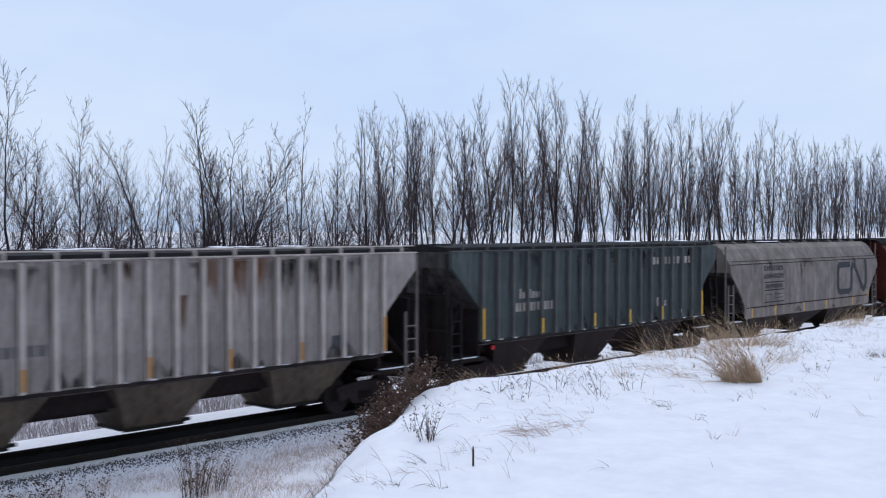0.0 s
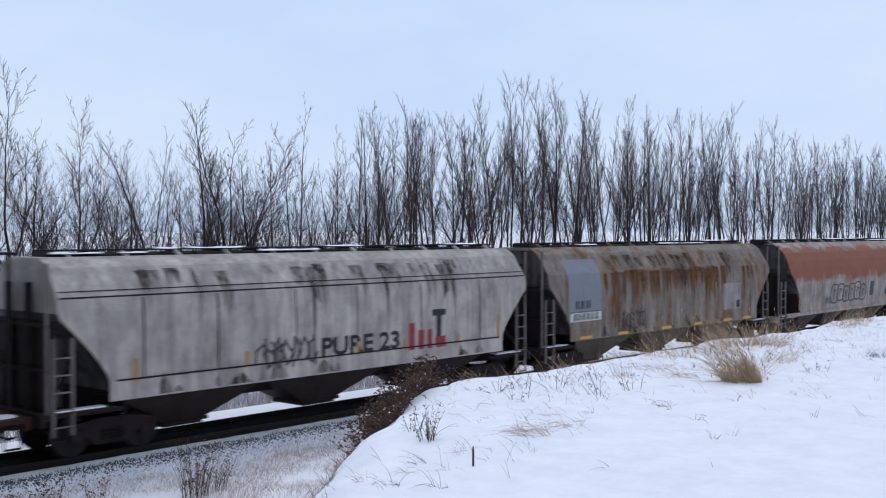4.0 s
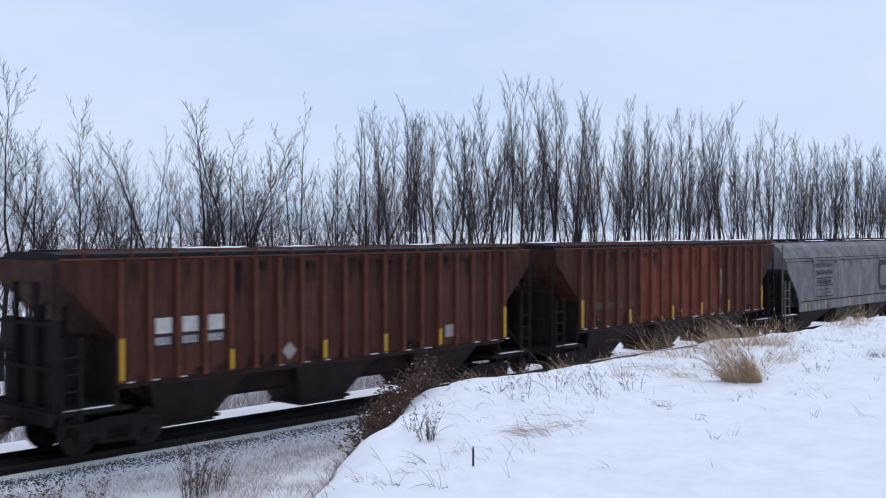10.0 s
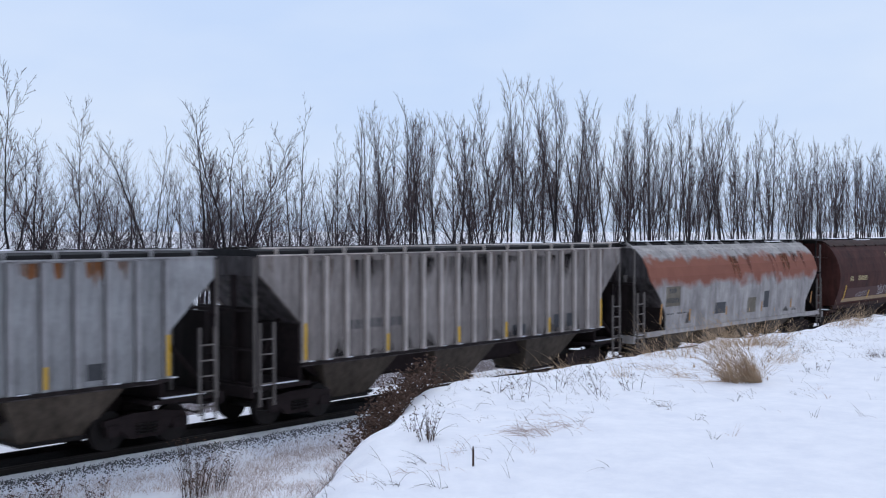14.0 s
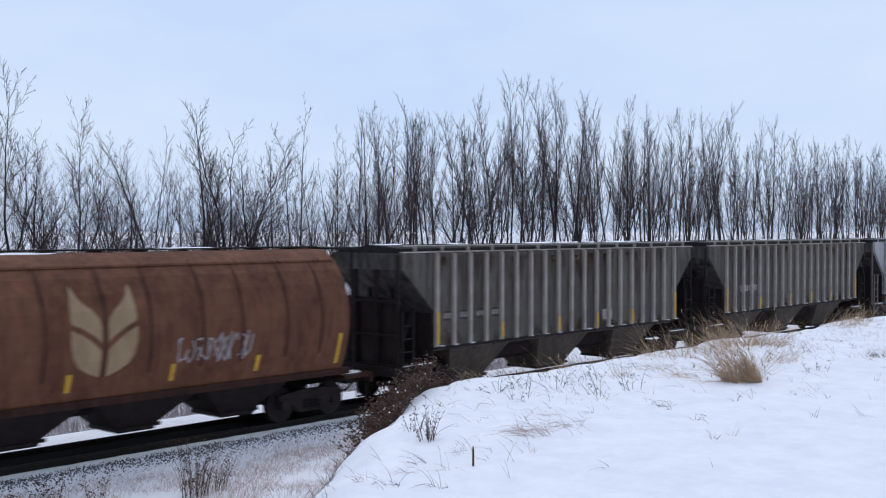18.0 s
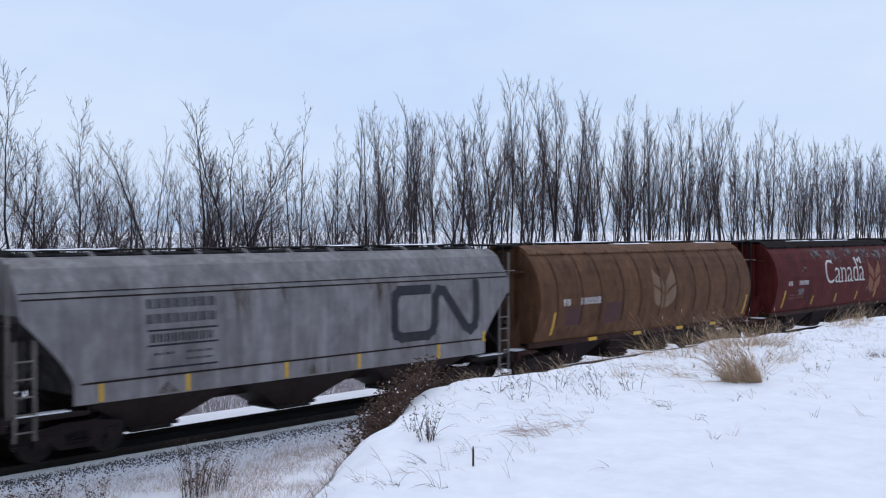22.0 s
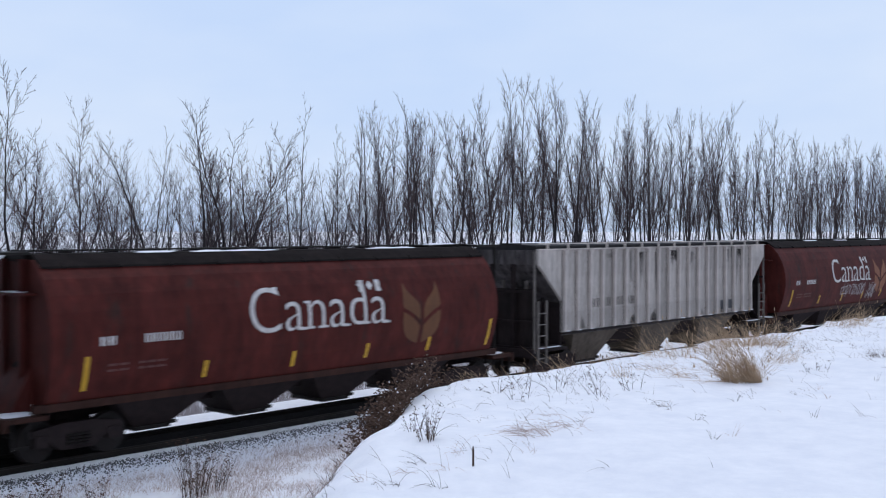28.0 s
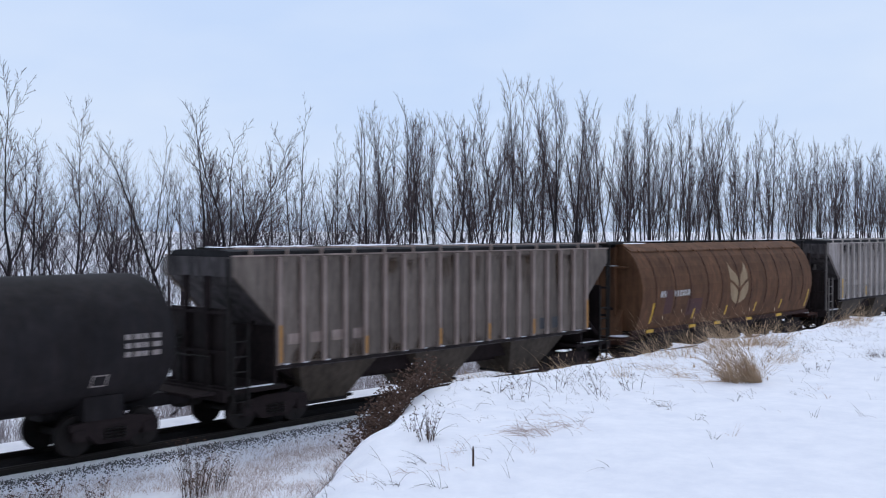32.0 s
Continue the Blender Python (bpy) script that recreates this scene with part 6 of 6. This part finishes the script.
    c = rib_car("mauve-grey ribbed covered hopper under a frosted roof", P_MAUVE, P_MAUVE_POST, BAY_GREY, 30, 1.0, gear=STEEL)
    grime(c, RIBS, 730, BROWN_STAIN, 30)
    marking(c, "pale_panel", [rect(-6.6 + 0.772 * k, -6.1 + 0.772 * k, 1.95, 2.25) for k in range(4)], P_MAUVE_POST, RIBS, "", 0.008)
    marking(c, "data_plate", [rect(4.3, 4.65, 1.6, 2.0), rect(5.0, 5.35, 1.6, 2.0)], PATCH_DARK, RIBS, "", 0.008)
    stripes(c, RIBS, RIB_STRIPES, ORANGE)
    add(c, -456.75)
    add(tank_car("black tank car with a faded pale stencil panel", P_BLACK), -475.2)


consist()


# ------------------------------------------------------------------ grass and weeds in the snow
def blade(sh, rng, base, az, h, tilt, bend, r, seg=4):
    """One dry stalk that leans and droops towards az."""
    p, q, a = Vector(base), [Vector(base)], tilt
    for i in range(seg):
        a += bend / seg * rng.uniform(0.6, 1.4)
        p = p + Vector((math.cos(az) * math.sin(a), math.sin(az) * math.sin(a), math.cos(a))) * (h / seg)
        g = ground_z(p.x, p.y) + 0.01
        if p.z < g:
            p.z = g
        q.append(p.copy())
    sh.tube(q, [r * (1 - 0.8 * i / seg) for i in range(seg + 1)], 3)
    return q


def seed_head(sh, p, r, stretch=2.0):
    x, y, z = p
    sh.add([(x + r, y, z), (x, y + r, z), (x - r, y, z), (x, y - r, z), (x, y, z + r * stretch), (x, y, z - r * stretch)],
           [(0, 1, 4), (1, 2, 4), (2, 3, 4), (3, 0, 4), (1, 0, 5), (2, 1, 5), (3, 2, 5), (0, 3, 5)])


def tuft(x, y, n, h, spread, bend, mat, label, seed, lean=None, tilt=0.35, r=0.0029, heads=0.0, wild=0.95):
    """A clump of dry grass rooted in the snow."""
    rng = random.Random(seed)
    sh = Shape()
    for _ in range(n):
        a, d = rng.uniform(0, 6.28), spread * math.sqrt(rng.random())
        bx, by = x + d * math.cos(a), y + d * math.sin(a)
        az = a + rng.gauss(0, 0.6) if lean is None else lean + rng.gauss(0, wild)
        q = blade(sh, rng, (bx, by, ground_z(bx, by) - 0.03), az, h * rng.uniform(0.25, 1.1) * rng.uniform(0.7, 1.0), abs(rng.gauss(tilt, 0.3)), bend * rng.uniform(0.5, 1.4), r)
        if rng.random() < heads:
            seed_head(sh, q[-1], 0.012, 4.0)
    return tagged(part("grass_tuft", sh, mat), label, "grass", "dry grass on the bank")


RIGHT, LEFT = math.atan2(-0.745, 0.667), math.atan2(0.745, -0.667)
TALL = "tall clump of straw-coloured dry grass standing in snow"
FLAT = "thin straw-coloured grass bent down over the snow"
tuft(15.67, -14.53, 330, 1.15, 0.17, 0.75, STRAW, TALL, 1, LEFT, 0.22, 0.0038, 0.12, 0.6)
tuft(15.5, -14.3, 190, 1.45, 0.28, 0.7, STRAW, TALL, 18, LEFT, 0.42, 0.0038, 0.15, 0.45)
tuft(16.05, -14.3, 70, 0.9, 0.25, 0.9, STRAW, TALL, 2, RIGHT, 0.22, 0.003, 0.12)
tuft(18.43, -13.69, 90, 0.85, 0.40, 0.8, STRAW, TALL, 3, RIGHT, 0.3)
tuft(19.23, -11.9, 120, 1.25, 0.65, 0.7, STRAW, "loose stalks of dry grass leaning in the wind", 4, LEFT, 0.45, 0.0035, 0.12)
tuft(17.9, -11.5, 90, 1.2, 0.6, 0.6, STRAW, "loose stalks of dry grass leaning in the wind", 5, LEFT, 0.5, 0.0035, 0.12)
tuft(20.65, -11.62, 170, 1.2, 0.6, 0.7, STRAW, TALL, 6, LEFT, 0.35, 0.0035, 0.12)
tuft(20.68, -12.3, 210, 1.0, 0.55, 0.9, STRAW, TALL, 7, RIGHT, 0.3, 0.0035, 0.12)
tuft(27.44, -11.5, 120, 1.0, 0.6, 0.9, STRAW, TALL, 8, RIGHT, 0.45, 0.004, 0.12)
tuft(28.9, -11.3, 70, 1.0, 0.5, 0.7, STRAW, TALL, 9, RIGHT, 0.3, 0.004, 0.12)
tuft(20.49, -15.1, 90, 0.45, 0.28, 0.9, LEAF, "small brown clump of withered grass in snow", 10)
tuft(15.47, -13.28, 46, 0.95, 0.35, 1.5, STRAW, FLAT, 11, LEFT, 0.6)
tuft(15.94, -12.51, 36, 0.9, 0.4, 1.4, STRAW, FLAT, 12, LEFT, 0.6)
tuft(14.36, -12.55, 40, 0.55, 0.2, 0.5, STRAW, "small upright clump of dry grass in snow", 13, LEFT, 0.2)
tuft(8.5, -15.05, 60, 0.65, 0.30, 1.5, PALE_STRAW, FLAT, 14, LEFT, 0.6, 0.004)
tuft(9.2, -15.0, 24, 0.6, 0.30, 1.6, PALE_STRAW, FLAT, 15, LEFT, 0.5, 0.004)
tuft(7.3, -14.14, 14, 0.50, 0.12, 0.9, WEED, "thin dark clump of dead grass in snow", 16, None, 0.25)
for i, (x, y) in enumerate(((6.19, -15.47), (5.39, -15.45), (5.3, -15.02), (5.0, -14.8), (5.9, -15.2), (6.3, -15.0), (6.9, -15.1), (5.6, -15.9), (9.9, -14.2), (11.6, -15.1), (7.6, -15.6))):
    tuft(x, y, 9, 0.40, 0.12, 1.5, (PALE_STRAW, WEED)[i % 2], FLAT, 30 + i, LEFT, 0.4, 0.003)
for i, (x, y) in enumerate(((9.68, -16.91), (10.06, -16.98), (12.29, -17.12), (11.64, -15.09), (12.9, -15.6), (14.3, -16.5), (10.9, -16.0), (15.4, -15.9), (17.2, -16.2))):
    tuft(x, y, 6, 0.24, 0.05, 0.6, (WEED, PALE_STRAW)[i % 2], "few short dead stalks poking through the snow", 50 + i, None, 0.25, 0.003)
for i, (x, y, h) in enumerate(((15.2, -10.2, 1.3), (16.8, -9.9, 1.3), (19.0, -10.0, 1.3), (22.5, -10.6, 1.0), (24.8, -10.8, 0.9), (13.6, -10.3, 1.1))):
    tuft(x, y, 26, h * 0.8, 0.6, 0.8, STRAW, "dry grass growing on the far slope of the bank", 70 + i, LEFT, 0.35, 0.0035, 0.12)


for i in range(15):
    x, y = 11.8 + 0.46 * i, -10.66 + 0.12 * math.sin(2.3 * i)
    tuft(x, y, 30, 0.50 + 0.10 * math.sin(1.7 * i), 0.36, 0.9, (LEAF, STRAW, WEED)[i % 3], "tangle of brown dead grass along the bank's crest", 170 + i, LEFT, 0.55, 0.0034, 0.1)


def weed(x, y, n, h, spread, seed, label, leaves=5, snow=0.0, size=1.0, lean=0.1, reach=1.0):
    """A dead forb: branching dark stems with withered leaves and seed heads, some capped with snow."""
    rng = random.Random(seed)
    stem, leaf, caps = Shape(), Shape(), Shape()
    for _ in range(n):
        a, d = rng.uniform(0, 6.28), spread * math.sqrt(rng.random())
        bx, by = x + d * math.cos(a), y + d * math.sin(a)
        q = blade(stem, rng, (bx, by, ground_z(bx, by) - 0.03), a, h * rng.uniform(0.6, 1.1), abs(rng.gauss(lean, 0.8 * lean)), rng.uniform(0.1, 0.5), 0.0065 * min(1.0, 0.4 + h))
        for _ in range(leaves):
            p = q[rng.randint(1, 4)]
            q2 = blade(stem, rng, p, rng.uniform(0, 6.28), h * rng.uniform(0.12, 0.3) * reach, rng.uniform(0.4, 0.9), 0.2, 0.003, 2)
            c, u, w = q2[-1], rng.uniform(0, 6.28), rng.uniform(0.018, 0.042) * size
            k = Vector((math.cos(u), math.sin(u), rng.uniform(-0.6, 0.6))).normalized()
            t = k.cross(Vector((0, 0, 1))).normalized()
            leaf.add([c - k * w, c + t * w * 0.5 + Vector((0, 0, w * 0.3)), c + k * w, c - t * w * 0.5 + Vector((0, 0, w * 0.3)), c + Vector((0, 0, -w * 0.4))],
                     [(0, 1, 4), (1, 2, 4), (2, 3, 4), (3, 0, 4), (0, 3, 2, 1)])
            if rng.random() < snow:
                seed_head(caps, c + Vector((0, 0, 0.012)), rng.uniform(0.010, 0.022), 0.9)
    t = tagged(new("dead_weed"), label, "weed", "dead weeds in the snow")
    tagged(part("stalk", stem, WEED, t), kind="stuff")
    tagged(part("foliage", leaf, LEAF, t), kind="stuff")
    if caps.v:
        tagged(part("snow_dusting", caps, SNOW, t), kind="stuff")
    return t


BUSH = "dense dark dead weeds flecked with snow on the bank's edge"
for i, (x, y, h, n) in enumerate(((8.75, -11.75, 0.50, 26), (9.15, -11.5, 0.56, 34), (9.6, -11.2, 0.62, 40), (10.1, -10.95, 0.64, 40), (10.6, -10.65, 0.62, 36), (11.1, -10.4, 0.58, 28), (11.6, -10.15, 0.5, 18))):
    weed(x, y, int(n * 1.25), h, 0.34, 100 + i, BUSH, 10, 0.045, 1.15, 0.2)
weed(10.88, -4.11, 46, 1.2, 0.28, 120, "tall dark dead weeds with brown seed heads beside the track", 9, 0.0, 0.75, 0.04, 0.3)
weed(11.5, -4.0, 22, 0.8, 0.25, 121, "dark dead weeds with brown seed heads beside the track", 5)
weed(8.45, -2.5, 16, 0.50, 0.30, 122, "low dark dead weeds in snowy grass", 6)
weed(9.3, -2.9, 9, 0.50, 0.22, 123, "low dark dead weeds in snowy grass", 6)
weed(7.9, -2.3, 12, 0.35, 0.25, 128, "low dark dead weeds in snowy grass", 6)
for i, (x, y, h) in enumerate(((12.86, -13.73, 0.40), (12.01, -13.65, 0.45), (12.22, -12.62, 0.42), (10.83, -12.85, 0.28), (11.01, -12.3, 0.35), (11.66, -12.38, 0.35), (13.5, -12.6, 0.35), (17.6, -14.9, 0.3), (12.9, -12.0, 0.3), (19.7, -13.6, 0.3))):
    weed(x, y, 5, h * 1.1, 0.2, 130 + i, "small dark dead weeds poking through snow", 4, 0.0, 0.6, 0.5)
weed(7.2, -14.25, 14, 0.50, 0.10, 160, "upright brown clump of dead weeds on the snowy bank", 6, 0.01, 0.55, 0.10, 0.35)
weed(7.45, -13.75, 7, 0.36, 0.10, 161, "upright brown clump of dead weeds on the snowy bank", 5, 0.01, 0.55, 0.14, 0.35)
stake = Shape().loft([[(6.42 + r * math.cos(a), -15.67 + r * math.sin(a), z) for a in (0.3, 1.9, 3.4, 5.0)] for r, z in ((0.014, ground_z(6.42, -15.67) - 0.05), (0.013, ground_z(6.42, -15.67) + 0.18), (0.007, ground_z(6.42, -15.67) + 0.225))])
tagged(part("dead_stalk", stake, WEED), "short thick dark stalk standing in the snow", "stalk")
tuft(15.76, -12.05, 2, 0.5, 0.03, 0.2, WEED, "single thin dead stalks in the snow", 60, None, 0.1, 0.006)


def field(n, keep, mat, h0, h1, r, seed, x0, x1, y0, y1):
    """Countless short stalks over a stretch of ground, thinned out in patches."""
    rng = random.Random(seed)
    sh = Shape()
    for _ in range(n):
        x, y = rng.uniform(x0, x1), rng.uniform(y0, y1)
        if noise.noise((x * 0.55, y * 0.9, 11.0)) + 0.35 * noise.noise((x * 2.2, y * 2.2, 5.0)) < keep + 0.5 * (rng.random() - 0.5):
            continue
        if ground_z(x, y) > 2.0:
            continue
        blade(sh, rng, (x, y, ground_z(x, y) - 0.02), rng.uniform(0, 6.28), rng.uniform(h0, h1), abs(rng.gauss(0.35, 0.25)), rng.uniform(0.0, 0.8), r, 2)
    return sh


tagged(part("short_grass", field(44000, -0.16, PALE_STRAW, 0.06, 0.22, 0.0034, 90, 6.5, 22, -7.5, -1.55), PALE_STRAW), "short pale dead grass poking through thin snow beside the track", "grass", kind="stuff")
tagged(part("slope_grass", field(5200, -0.1, LEAF, 0.10, 0.34, 0.0036, 91, 4.5, 10.5, -13.8, -10.3), LEAF), "short brown grass on the slope of the bank", "grass", kind="stuff")
tagged(part("far_slope_grass", field(1500, 0.05, STRAW, 0.2, 0.5, 0.005, 92, 11, 34, -10.6, -8.0), STRAW), "dry grass on the far slope of the bank", "grass", kind="stuff")


def bits(n, seed):
    """Stray stalks scattered over the bank, thickest near its edge."""
    rng = random.Random(seed)
    sh = Shape()
    for _ in range(n):
        x = rng.uniform(5, 30)
        y = -11.3 - abs(rng.gauss(0, 2.2))
        if ground_z(x, y) < 2.2 or (x - 11.3) * 0.537 - (y + 10.83) * 0.843 < 0.2:
            continue
        for _ in range(rng.randint(1, 4)):
            blade(sh, rng, (x + rng.gauss(0, 0.05), y + rng.gauss(0, 0.05), ground_z(x, y) - 0.02), LEFT + rng.gauss(0, 1.2), rng.uniform(0.08, 0.35), rng.uniform(0.1, 1.0), rng.uniform(0.2, 1.3), 0.0026, 3)
    return sh


tagged(part("stray_stalks", bits(480, 93), LEAF), "stray dead stalks poking through the snow of the bank", "grass", kind="stuff")


# ------------------------------------------------------------------ what moves
def motions():
    """The whole train runs at one steady speed; its wheels roll."""
    for car, x0 in CARS:
        walk(car, [(0.0, pose(x0, 0, 0)), (16.0, pose(x0 + SPEED * 16, 0, 0)), (32.0, pose(x0 + SPEED * 32, 0, 0))])
    step = math.degrees(SPEED / FPS / 0.457)
    for axle, dx in zip(WHEELS, (-0.89, 0.89)):
        first = axle[0]
        walk(first, [(k / FPS, pose(dx, 0, 0.457, 0, step * k, 0)) for k in range(32 * FPS + 1)])
        act = first.animation_data.action
        for w in axle[1:]:
            w.rotation_mode = "QUATERNION"
            w.animation_data_create()
            w.animation_data.action = act
            w.animation_data.action_slot = act.slots[0]


motions()
